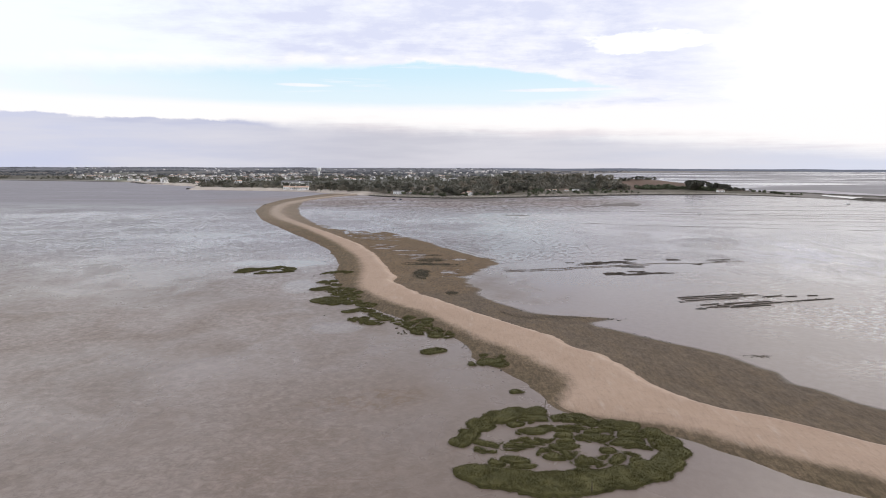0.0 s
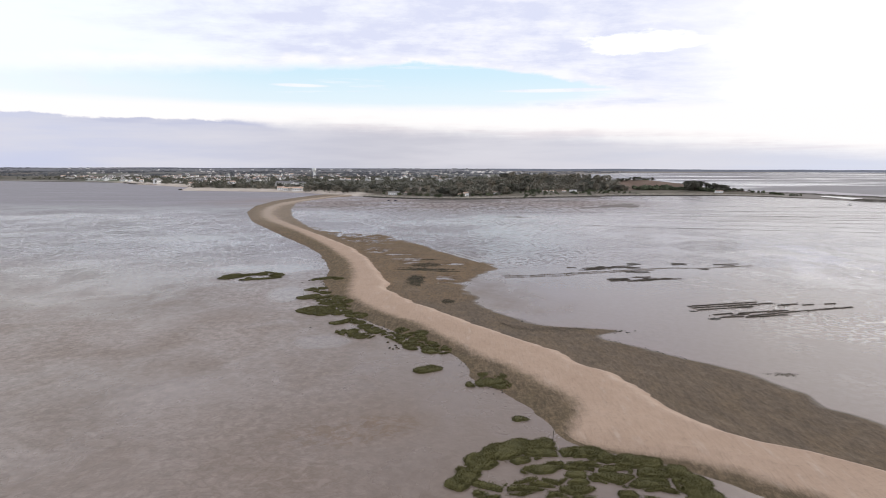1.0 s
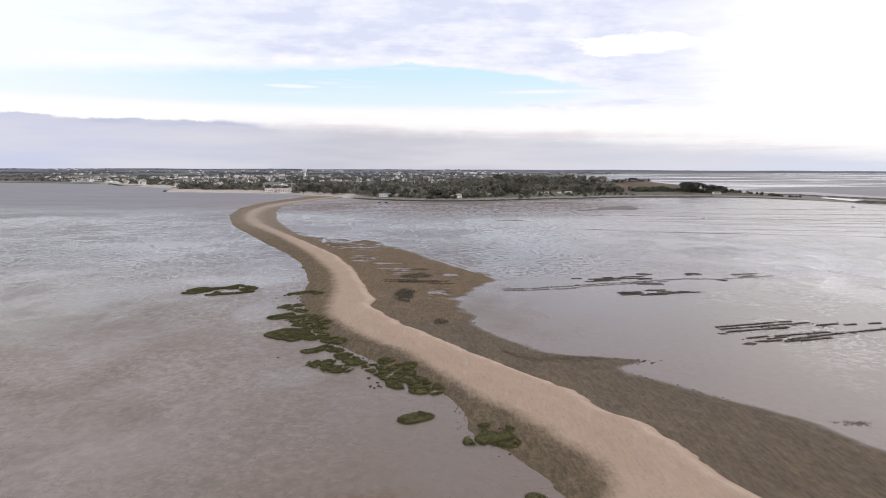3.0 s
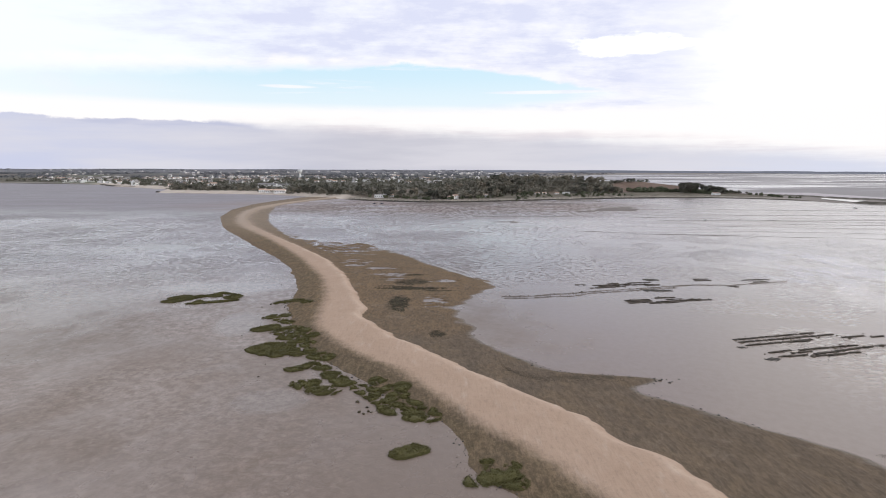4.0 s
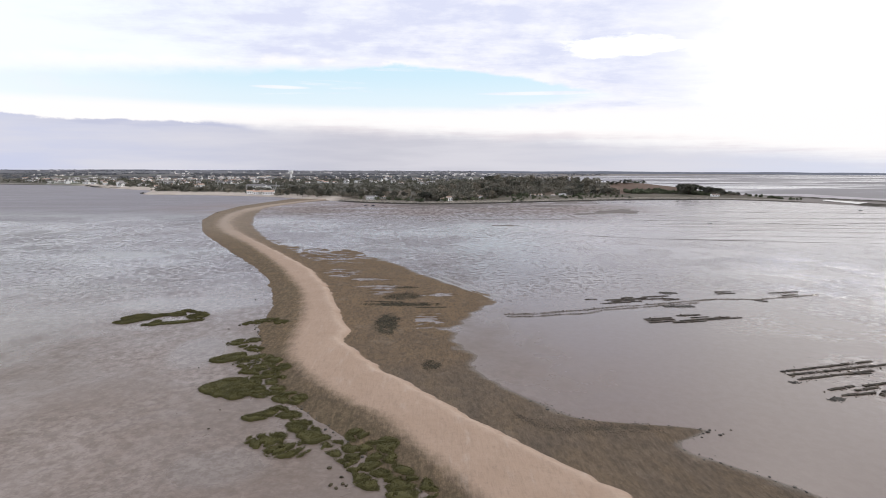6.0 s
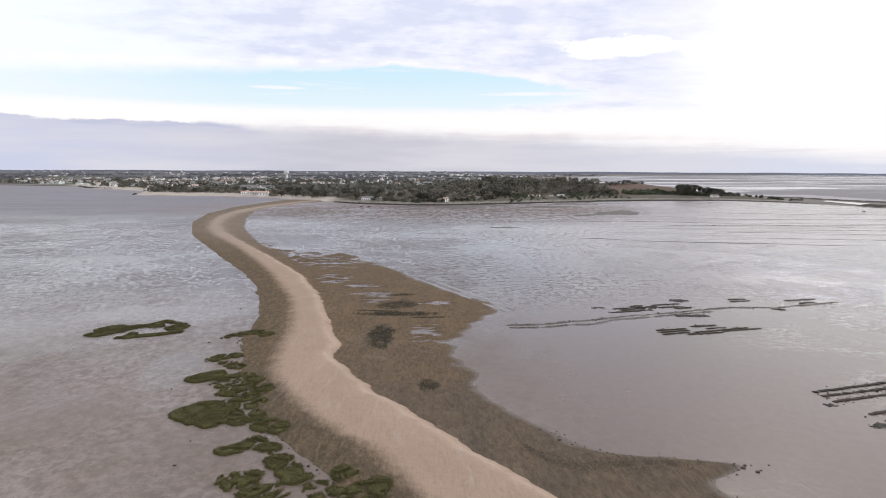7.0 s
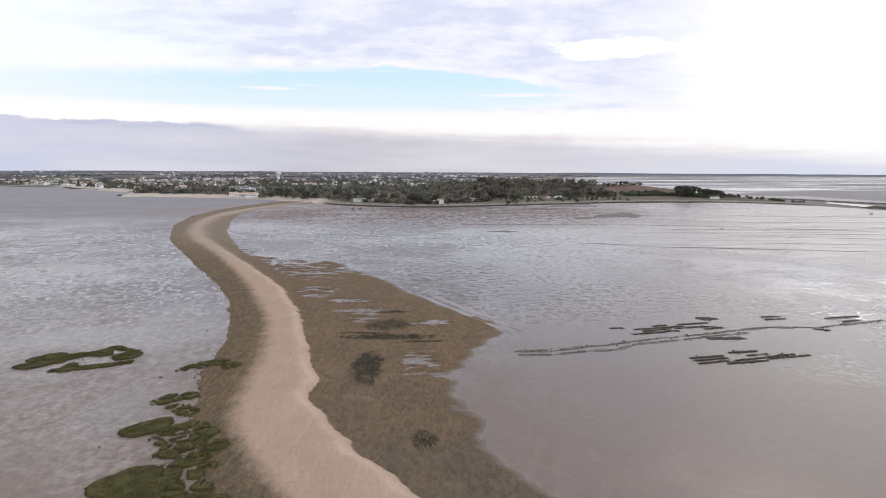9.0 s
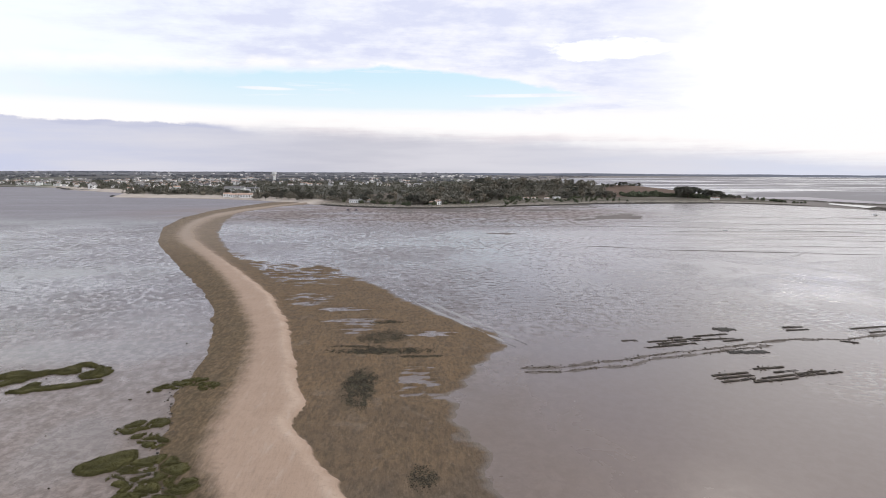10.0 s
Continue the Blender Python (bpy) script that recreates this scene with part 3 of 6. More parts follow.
def mat_land():
    m, tree, b = mat_new("coastal_land")
    N = Nodes(tree)
    sandy, up, depth = N.attr("sandy"), N.attr("up"), tree_x(N, 1)
    field = tree_voronoi(N, N.place((1, 0.45, 1), (7, 3, 0)), 1 / 120)
    mid = N.noise(N.place(), 1 / 14, 5, 0.6)
    fine = N.noise(N.place(), 1 / 2.5, 4, 0.65)
    c = N.mix(N.step(field, 0.3, 0.7), (0.086, 0.078, 0.062), (0.128, 0.112, 0.088))
    c = N.mix(N.step(field, 0.78, 0.92), c, (0.150, 0.115, 0.088))
    c = N.mix(N.step(field, 0.10, 0.02), c, (0.10, 0.115, 0.062))
    c = N.mix(N.step(mid, 0.4, 0.7, 0, 0.6), c, (0.060, 0.060, 0.042))
    # aerial haze put into the colour: land turns bluish grey with distance
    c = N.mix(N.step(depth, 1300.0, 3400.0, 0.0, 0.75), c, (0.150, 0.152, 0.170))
    apron = N.mix(N.step(mid, 0.35, 0.65), (0.085, 0.075, 0.054), (0.140, 0.120, 0.094))
    apron = N.mix(N.step(fine, 0.55, 0.7, 0.0, 0.6), apron, (0.085, 0.082, 0.050))
    c = N.mix(N.attr("apron"), c, apron)
    beach = N.mix(N.step(mid, 0.35, 0.65), (0.42, 0.36, 0.30), (0.50, 0.44, 0.375))
    wet = N.mix(fine, (0.235, 0.195, 0.170), (0.285, 0.245, 0.215))
    beach = N.mix(N.step(N.math("ADD", up, N.math("MULTIPLY", N.math("SUBTRACT", mid, 0.5), 0.5)), 0.0, 0.3), wet, beach)
    c = N.mix(N.math("MULTIPLY", sandy, N.step(N.math("ADD", up, N.math("MULTIPLY", N.math("SUBTRACT", mid, 0.5), 0.8)), 2.6, 2.3)), c, beach)
    stone = N.mix(N.step(fine, 0.4, 0.65), (0.20, 0.18, 0.15), (0.33, 0.30, 0.26))
    stone = N.mix(N.step(N.math("ADD", up, N.math("MULTIPLY", N.math("SUBTRACT", fine, 0.5), 0.5)), 0.95, 0.75), stone, (0.056, 0.049, 0.040))
    c = N.mix(N.math("MULTIPLY", N.math("SUBTRACT", 1.0, sandy), N.step(up, 1.95, 1.7)), c, stone)
    c = N.mix(N.attr("low"), c, N.mix(mid, (0.165, 0.145, 0.128), (0.24, 0.215, 0.195)))
    c = N.mix(N.attr("dike"), c, N.mix(mid, (0.050, 0.046, 0.038), (0.080, 0.072, 0.056)))
    furrow = N.noise(N.place((1, 0.12, 1), rot=0.9), 1 / 1.2, 3, 0.6)
    c = N.mix(N.attr("meadow"), c, N.mix(N.step(N.math("ADD", N.math("MULTIPLY", furrow, 0.4), N.math("MULTIPLY", mid, 0.6)), 0.3, 0.7), (0.118, 0.080, 0.060), (0.165, 0.118, 0.092)))
    tree.links.new(c, b.inputs["Base Color"])
    b.inputs["Roughness"].default_value = 0.95
    b.inputs["Specular IOR Level"].default_value = 0.15
    return m


SILT = mat_plain("dark_silt", (0.112, 0.091, 0.078), 0.7, 0.35, 0.8, gloss=0.25)
MUD, GRAVEL, SAND, GRASS, WATER, LAND = mat_flats(), mat_gravel(), mat_sand(), mat_grass(), mat_water(), mat_land()

# ---- the plan of the spit: x of each edge along y ----
SAND_LEFT = [(150, -120), (60, 25), (50, 42), (42.6, 53.1), (40.1, 54.8), (36.1, 57.5), (32.2, 60.9), (29.8, 63.2), (27, 65), (23.3, 66.6), (18.6, 67.9), (15.8, 69.4), (14.4, 71.4), (15.4, 73.2), (16.8, 76.2),
             (17, 79.6), (16.2, 83.3), (13.4, 87.8), (10.8, 93.2), (6.6, 100.2), (-1.7, 118.6), (-7.1, 124.3), (-12.1, 131), (-18.6, 141.4), (-21, 147),
             (-22.2, 162.5), (-23.3, 173), (-25.5, 184.7), (-28.8, 196), (-33.8, 210), (-40.6, 228), (-51, 252), (-69.6, 291), (-92.8, 334), (-104.5, 361),
             (-117, 403), (-125.5, 443), (-129.5, 495), (-125, 543), (-112, 600), (-95, 650)]
SAND_RIGHT = [(190, -120), (100, 25), (70, 46), (47.6, 60), (43, 64.3), (37, 68.2), (32.2, 71.8), (28.7, 78.8), (27, 86), (24.9, 92), (22.0, 94.5), (19.6, 101), (16.2, 105.4),
              (13.1, 109.6), (10.9, 112.6), (8.5, 116.1), (6.2, 119.2), (2.8, 124.0), (-0.7, 130), (-4.5, 134.3), (-9.2, 143.2), (-12.6, 151.2), (-12.2, 158), (-13.2, 161), (-16.1, 170.7), (-19.3, 184),
              (-22.6, 199), (-27.4, 211.6), (-31.7, 225), (-40, 242), (-50.4, 263), (-70.2, 302), (-90, 342), (-104, 378), (-112.5, 412), (-120.5, 459),
              (-119, 522), (-104, 600), (-85, 650)]
BANK_LEFT = [(146, -120), (58, 20), (48, 40), (40.2, 50), (37.8, 51.6), (34.8, 53.8), (31.7, 57.7), (28.6, 60.6), (26.8, 62.8), (24.4, 64.8), (21, 66.6), (16.2, 68.6), (13.9, 71.0),
             (13.3, 74.0), (12.5, 76.4), (11.0, 80.7), (9.3, 84.2), (5.4, 87.6), (4.5, 95.9), (1.4, 101.5), (-7.2, 112.7), (-12.6, 120.4), (-18, 127.3), (-25.6, 145),
             (-30.4, 161.4), (-31.2, 172), (-32, 180), (-37, 198), (-41.7, 212), (-50.5, 233), (-61, 251.5), (-82, 293), (-98, 323.6), (-104, 337), (-127, 400),
             (-141, 464), (-145, 534), (-140, 584), (-130, 650)]
BANK_RIGHT = [(206, -120), (110, 35), (75, 55), (55.4, 70.3), (52.8, 72.4), (51, 76.6), (48.7, 79.3), (48.3, 86), (46.3, 90.6), (36.6, 101.5), (28, 110), (28, 112.2), (33.6, 114.6),
              (33, 115.8), (26.7, 116.7), (20.3, 118.2), (18.7, 119.2), (14.6, 124.8), (12.2, 129.5), (8.7, 135), (7.6, 139), (8.8, 144.4), (7.4, 147), (6, 152),
              (6.6, 160.5), (9.6, 167), (12.2, 172.5), (13.5, 178), (18.8, 182), (13.9, 193.3), (7.8, 204), (-0.3, 219), (-6, 234), (-12.2, 246.5), (-20.6, 266),
              (-30, 272), (-49, 279), (-56, 288.5), (-70, 316), (-87.7, 363.5), (-102.4, 416), (-113, 470), (-121, 516), (-112, 576), (-75, 640)]


def edge_of(plan, y):
    x, v = np.array(plan, float).T
    fine = np.arange(-120, 660, 0.25)
    f = np.interp(fine, v, x)
    pad = np.pad(f, 6, mode="edge")
    f = np.convolve(pad, np.hanning(15)[1:-1] / np.hanning(15).sum(), "valid")
    return np.interp(y, fine, f)


rows_y = steps((-115, 30, 2.0), (30, 260, 0.4), (260, 400, 0.9), (400, 648, 2.0))
wob = fnoise(rows_y, rows_y * 0 + 3, 5.0, 4, 1)
SL = edge_of(SAND_LEFT, rows_y) + 0.5 * wob - 1.2 * sstep(rows_y, 96, 116) * sstep(rows_y, 146, 130) - 0.3 * sstep(rows_y, 100, 112) + 0.9 * sstep(rows_y, 73, 79) * sstep(rows_y, 100, 88)
SR = edge_of(SAND_RIGHT, rows_y) + 0.45 * fnoise(rows_y, rows_y * 0 + 9, 3.5, 4, 2) + (0.45 - 0.05 * sstep(rows_y, 150, 260)) * fnoise(rows_y, rows_y * 0 + 4, 1.5, 2, 5)
GL = np.minimum(edge_of(BANK_LEFT, rows_y) + (0.7 - 0.4 * sstep(rows_y, 230, 340)) * fnoise(rows_y, rows_y * 0 + 5, 4.0 + 8 * sstep(rows_y, 230, 340), 4, 3), SL - 0.2)
GR = np.maximum(edge_of(BANK_RIGHT, rows_y) + (0.9 - 0.5 * sstep(rows_y, 250, 340)) * fnoise(rows_y, rows_y * 0 + 7, 5.0, 5, 0), SR + 0.6)

# wet flats: one sheet out to the horizon
gx = np.concatenate([-np.geomspace(4950, 420, 14), np.linspace(-400, 400, 33), [450, 500, 525, 560], np.geomspace(620, 4900, 12)])
gy = steps((-900, 0, 150), (0, 800, 25), (800, 4940, 180))
X, Y = np.meshgrid(gx, gy)
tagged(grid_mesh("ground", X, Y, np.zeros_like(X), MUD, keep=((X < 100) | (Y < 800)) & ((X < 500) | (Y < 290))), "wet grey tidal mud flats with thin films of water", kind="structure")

def bank_height(X, Y):
    """Height of the gravel bank over the flats."""
    sr, gl, gr = (np.interp(Y, rows_y, e) for e in (SR, GL, GR))
    dl, dr = X - gl, gr - X
    near = np.minimum(dl, dr)
    fingers = 0.8 * (0.03 * fnoise(X * 0.32, Y, 7.0, 4, 1) + 0.055 * fnoise(X * 0.25, Y, 2.2, 4, 2)) * sstep(dr, 10, 2) * (0.35 + 0.65 * sstep(Y, 118, 150))
    Z = np.minimum(np.minimum(dl * 0.085 + 0.03 * fnoise(X, Y, 3.0, 4, 3), dr * 0.04 + 0.022 + fingers), 0.42)
    Z = np.where(X > sr, np.minimum(Z, 0.16 + 0.12 * sstep(sr + 5 - X, 0, 5)), Z)
    Z = Z + (0.05 * fnoise(X, Y, 2.2, 4, 1) + 0.035 * fnoise(X, Y, 9, 3, 2)) * sstep(near, -0.5, 2.0)
    # pools left on the bank
    pool = 1.15 * np.exp(-(((X - 2.4) / 2.7) ** 4 + ((Y - 166) / 6.5) ** 4))
    pool = np.maximum(pool, 0.95 * sstep(X - sr, 4, 9) * sstep(Y, 222, 256) * sstep(Y, 316, 296) * sstep(X, -4, -34))
    for px, py, rx, ry in ((-13.5, 209.5, 6.0, 2.6), (-9.5, 200.3, 5.5, 2.2), (-22.5, 221.0, 5.5, 6.0), (5.0, 190.5, 5.0, 2.0), (-9.0, 196.0, 3.0, 5.0)):
        pool = np.maximum(pool, np.exp(-(((X - px) / rx) ** 2 + ((Y - py) / ry) ** 2)))
    Z = Z - pool * (0.24 + 0.66 * (0.45 * fnoise(X * 0.24, Y, 2.6, 5, 3) + 0.95 * fnoise(X * 0.30, Y, 1.0, 3, 4)))
    Z = Z - 1.2 * sstep(Y, -70, -112)
    Z = np.where(dl < 0, np.minimum(Z, dl * 0.1), Z) - 0.4 * sstep(-dr, 2.5, 5.0)
    return Z, np.clip(np.minimum(dl, Z / 0.022), -3, 9)


# gravel and mud bank under the sand
U = np.linspace(0, 1, 130)[None, :]
L0, R0 = (GL - 1.2)[:, None], (GR + 5.0)[:, None]
X = L0 + (R0 - L0) * U
Y = np.repeat(rows_y[:, None], X.shape[1], 1)
Z, near = bank_height(X, Y)
tagged(grid_mesh("gravel_bank", X, Y, Z, GRAVEL, {"edge": near, "lee": sstep(np.interp(Y, rows_y, SL) + 2 - X, 0, 3)}), "dark brown gravel and mud bank at low tide", kind="structure")

# pale sand ridge on top
far_v = sstep(rows_y, 230, 400)
U = np.linspace(0, 1, 64)[None, :]
L0, R0 = np.maximum(SL - 3.4 - 4 * far_v, GL + 0.05)[:, None], np.minimum(SR + 0.7 + 2 * sstep(rows_y, 168, 300) + 3 * far_v, GR - 0.2)[:, None]
X = L0 + (R0 - L0) * U
Y = np.repeat(rows_y[:, None], X.shape[1], 1)
dl, dr = X - SL[:, None], SR[:, None] - X
ridge = np.minimum(np.minimum(np.maximum(dl, 0) * 0.07, np.maximum(dr, 0) * 0.24), 0.42)
Z = bank_height(X, Y)[0] + ridge + 0.015 - np.array([0.10, 0.045, 0.025, 0.012] + [0.0] * (X.shape[1] - 7) + [0.0, 0.03, 0.10])[None, :]
Z += 0.05 * fnoise(X, Y, 3.0, 4, 2) * sstep(np.minimum(dl, dr), 0, 1.5) + 0.02 * fnoise(X, Y, 0.9, 2, 0) * sstep(np.minimum(dl, dr), 0, 0.5)
far = np.repeat(far_v[:, None], X.shape[1], 1)
soft = np.repeat(sstep(rows_y, 168, 300)[:, None], X.shape[1], 1)
spread = np.where(dl < dr, 4.6, 0.6 + soft * 3.4 + far * 1.5) * (1 + far * 0.9)
tagged(grid_mesh("sand_spit", X, Y, Z, SAND, {"edge": np.minimum(dl, dr), "spread": spread, "far": far, "lee": sstep(2 - dl, 0, 3), "crest": np.exp(-((dr - 1.3) / 0.9) ** 2) * (1 - far)}), "winding pale shell-sand ridge of the spit", kind="structure")

# low brown banks on the foreshore before the headland
gx, gy = steps((-80, 230, 1.6)), steps((345, 640, 3.0))
X, Y = np.meshgrid(gx, gy)
XX, YY = X, Y
X, Y = X + 9 * fnoise(X * 0.5, Y, 12, 4, 1), Y + 12 * fnoise(X * 0.6, Y, 14, 4, 3)
lump = np.maximum(1.5 * np.exp(-(((X - 134) / 27) ** 2 + ((Y - 472 - 0.7 * (X - 134)) / 22) ** 2)), 1.1 * np.exp(-(((X - 46) / 10) ** 2 + ((Y - 364) / 16) ** 2)))
shore_y = np.interp(X, (-80, -14, 37, 71, 150, 213, 230), (608, 560, 560, 576, 612, 636, 640))
strip = 0.95 * sstep(shore_y - Y, 150, 5) * sstep(X, -70, -10) * sstep(X, 205, 130)
Z = np.maximum(-0.35 + 0.42 * lump + 0.5 * sstep(lump, 0.10, 0.7) * fnoise(X * 0.42, Y * 0.8, 9, 5, 2), -0.40 + 0.42 * strip + 0.62 * sstep(strip, 0.05, 0.6) * fnoise(X * 0.20, Y * 0.8, 8, 5, 1))
X, Y = XX, YY
tagged(grid_mesh("mud_bank", X, Y, np.minimum(Z, 0.22), SILT, keep=Z > -0.08), "low brown mud banks before the headland", kind="structure")
# drained channels across the far flats: brown mud, the banks' shade put into its colour
DARK = mat_plain("channel_mud", (0.10, 0.088, 0.080), 0.8, 0.3, 0.5, gloss=0.3)
CHANNELS = [(25, 409, 119, 405, 4, 1.4), (119, 405, 240, 364, 4, 1.6), (240, 364, 430, 342, 5, 1.6), (71, 318, 180, 290, 3, 1.2), (180, 290, 330, 272, 3, 1.2), (147, 339, 330, 315, 3, 0.9),
            (145, 315, 330, 290, 3, 0.8), (136, 285, 153, 299, 1, 0.5), (150, 432, 420, 400, 5, 1.3), (190, 352, 420, 338, 3, 0.9), (130, 372, 420, 388, 4, 1.0), (210, 470, 420, 440, 5, 1.4)]
for n, (x0, y0, x1, y1, amp, wide) in enumerate(CHANNELS):
    u = np.linspace(x0, x1, 160)
    mid_y = y0 + (y1 - y0) * (u - x0) / (x1 - x0) + 2.2 * amp * fnoise(u, u * 0 + n, 60, 5, n)
    w = wide * (0.15 + 1.3 * vnoise(u, u * 0 + n, 14, 1) * sstep(np.minimum(u - x0, x1 - u), 0, 12))
    X = np.stack([u, u, u])
    Y = np.stack([mid_y - w, mid_y, mid_y + w])
    Z = np.stack([u * 0 + 0.012, u * 0 + 0.03, u * 0 + 0.012])
    tagged(grid_mesh("channel", X, Y, Z, DARK), "narrow dark drainage channel in the mud", kind="structure")

# pale silt ridges that run on from the bank's edge
RIDGE = mat_plain("pale_wet_silt", (0.21, 0.19, 0.175), 0.35, 0.25, 1.2, gloss=0.5, bump=0.03)
for n, off in ((0, 0.0), (1, 2.6)):
    u = np.linspace(0, 1, 150)
    cx = 1.6 + 17.6 * u + off * 0.9 + 0.25 * fnoise(u * 40, u * 0 + n, 3, 4, n)
    cy = 219 - 37.5 * u + off * 0.5
    w = 0.75 * vnoise(u * 40, u * 0 + n, 2.2, 3) * sstep(np.minimum(u, 1 - u), 0, 0.1) + 0.05
    X, Y = np.stack([cx - w, cx, cx + w]), np.stack([cy - w * 0.5, cy, cy + w * 0.5])
    Z = np.stack([u * 0 - 0.01, u * 0 + 0.09, u * 0 - 0.01])
    tagged(grid_mesh("silt_ridge", X, Y, Z, RIDGE), "low pale ridge of wet silt on the mud", kind="structure")

# ---- coast ----
SHORE = [(-4400, 2900), (-1500, 1400), (-900, 1210), (-693, 1139), (-621, 1113), (-569, 1085), (-551, 1055), (-485, 978), (-434, 933), (-388, 893), (-352, 856), (-337, 792), (-325, 757),
         (-314, 746), (-285, 740), (-254, 734), (-220, 723), (-188, 711), (-153, 689), (-119, 657), (-92, 628), (-80, 610), (-57, 586), (-32, 571), (-9, 561), (13, 558), (36, 562), (61, 573),
         (87, 585), (114, 598), (141, 608), (173, 625), (204, 636), (234, 642), (274, 641), (294, 645), (317, 641), (334, 631), (352, 616), (368, 590), (378, 560), (392, 536), (430, 500), (540, 420)]
REAR = [(-4400, 960), (150, 985), (220, 960), (300, 900), (345, 830), (372, 765), (398, 718), (418, 690), (424, 655), (430, 632), (440, 612), (450, 580), (475, 520), (545, 440)]  # back of the headland
BAY = [(700, 150), (900, 155), (1100, 170), (1500, 232), (2000, 370), (2600, 640), (3300, 1100), (4000, 2300), (4900, 3300)]
FOOT = [(-420, 905), (-352, 874), (-330, 790), (-314, 772), (-285, 764), (-254, 758), (-220, 744), (-191, 729), (-152, 692), (-120, 668), (-89, 645), (-71, 627), (-50, 614), (-9, 580), (14, 574), (38, 590), (65, 607), (80, 636), (101, 668), (133, 684), (163, 688), (197, 703), (222, 704),
        (246, 719), (298, 722), (316, 690), (341, 688), (357, 662), (376, 632)]  # front of the woods
DIKE = [(398, 720), (417, 688), (423, 655), (428, 632), (437, 612), (446, 580), (470, 520)]
DIKE_FRONT = [(390, 554), (394, 543), (440, 505), (500, 462)]


def along(plan, x):
    return np.interp(x, *np.array(plan, float).T)


def from_line(plan, x, y):
    """Distance from a line of points."""
    d = np.full(np.shape(x), 1e9)
    for (ax, ay), (bx, by) in zip(plan, plan[1:]):
        t = np.clip(((x - ax) * (bx - ax) + (y - ay) * (by - ay)) / ((bx - ax) ** 2 + (by - ay) ** 2), 0, 1)
        d = np.minimum(d, np.hypot(x - ax - t * (bx - ax), y - ay - t * (by - ay)))
    return d


def shore_distance(x, y):
    front = y - along(SHORE, x) + 2.5 * fnoise(x, y, 30, 3, 1) * sstep(np.abs(x - 120), 190, 260)
    rear = along(REAR, x) - y
    bay = (np.interp(y, *np.array(BAY, float).T) - x) * 0.7
    return np.maximum(np.minimum(front, bay), np.minimum(np.minimum(front, rear), (560 - x) * 2))


def land_height(x, y):
    s = shore_distance(x, y)
    sand = sstep(-x, 62, 86)
    h = np.clip(s * (0.16 - 0.06 * sand), -1.2, 2.1) + 0.8 * sstep(s, 14, 80)
    h = h + sstep(s, 40, 220) * (1.0 + 1.5 * fnoise(x, y, 300, 3, 2)) + 12 * sstep(y, 1700, 4800) * sstep(s, 50, 400)
    h = h + 10.5 * sstep(x, 5, 95) * sstep(x, 372, 268) * sstep(y - along(FOOT, x), 8, 82) * sstep(y, 915, 810) * sstep(s, 5, 40)
    lowland = np.minimum(h, 0.75 + 0.25 * fnoise(x, y, 12, 3, 1))
    h = h + (lowland - h) * sstep(x, 352, 374)
    return h + 1.3 * sstep(np.minimum(from_line(DIKE, x, y), from_line(DIKE_FRONT, x, y)), 8.0, 2.0) * sstep(x, 352, 392)


gx = steps((-4400, -1000, 70), (-1000, -480, 13), (-480, 560, 4), (560, 3000, 60))
gy = steps((420, 540, 6), (540, 740, 3), (740, 960, 6), (960, 1300, 12), (1300, 4900, 90))
X, Y = np.meshgrid(gx, gy)
S = shore_distance(X, Y)
H = land_height(X, Y)
sandy = sstep(-X, 62, 86) * sstep(X, -640, -560)
apron = sstep(along(FOOT, X) + 6 - Y, 0, 10) * sstep(X, -80, -60)
meadow = sstep(X - 0.39 * (Y - 703), 203, 209) * sstep(Y - along(FOOT, X), 6, 12) * sstep(X, 372, 350) * sstep(Y, 860, 845)
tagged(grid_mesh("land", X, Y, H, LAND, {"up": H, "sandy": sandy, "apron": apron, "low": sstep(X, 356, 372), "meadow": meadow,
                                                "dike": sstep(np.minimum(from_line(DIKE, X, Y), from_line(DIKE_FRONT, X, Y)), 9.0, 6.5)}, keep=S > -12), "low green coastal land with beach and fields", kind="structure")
sx = steps((125, 500, 75), (500, 4900, 250))
sy = steps((290, 800, 85), (800, 4725, 100))
X, Y = np.meshgrid(sx, sy)
tagged(grid_mesh("water", X, Y, np.full_like(X, 0.06), WATER, keep=(Y > 810) | (X > 510)), "grey shallow sea of the bay", kind="structure")
# distant shore across the bay, its haze put into the blue-grey colour
FAR = mat_plain("hazed_far_shore", (0.165, 0.175, 0.20), 1.0, 0.15, 0.01, gloss=0.0)
u = np.linspace(-4400, 4300, 330)
ridge = 17 + 6 * fnoise(u, u * 0, 500, 4, 1) + 3 * sstep(-u, 0, 2500)
X = np.stack([u, u, u])
Y = np.stack([u * 0 + 4650, u * 0 + 4720, u * 0 + 4800]) - 0.00004 * u ** 2
Z = np.stack([u * 0, ridge, u * 0 + 2])
tagged(grid_mesh("backdrop", X, Y, Z, FAR), "low dark wooded shore far across the water", kind="structure")


# ---- marsh grass ----
def cells(x, y, size, seed):
    """Distance from the borders of uneven cells, for separate tussocks."""
    gx, gy = np.floor(x / size), np.floor(y / size)
    f1, f2 = np.full(np.shape(x), 9e9), np.full(np.shape(x), 9e9)
    for i in (-1, 0, 1):
        for j in (-1, 0, 1):
            a, b = gx + i, gy + j
            h = np.sin(a * 127.1 + b * 311.7 + seed) * 43758.5453
            k = np.sin(a * 269.5 + b * 183.3 + seed * 2.3) * 24634.6345
            d = np.hypot(x - (a + h - np.floor(h)) * size, y - (b + k - np.floor(k)) * size)
            f2 = np.minimum(f2, np.maximum(f1, d))
            f1 = np.minimum(f1, d)
    return f2 - f1


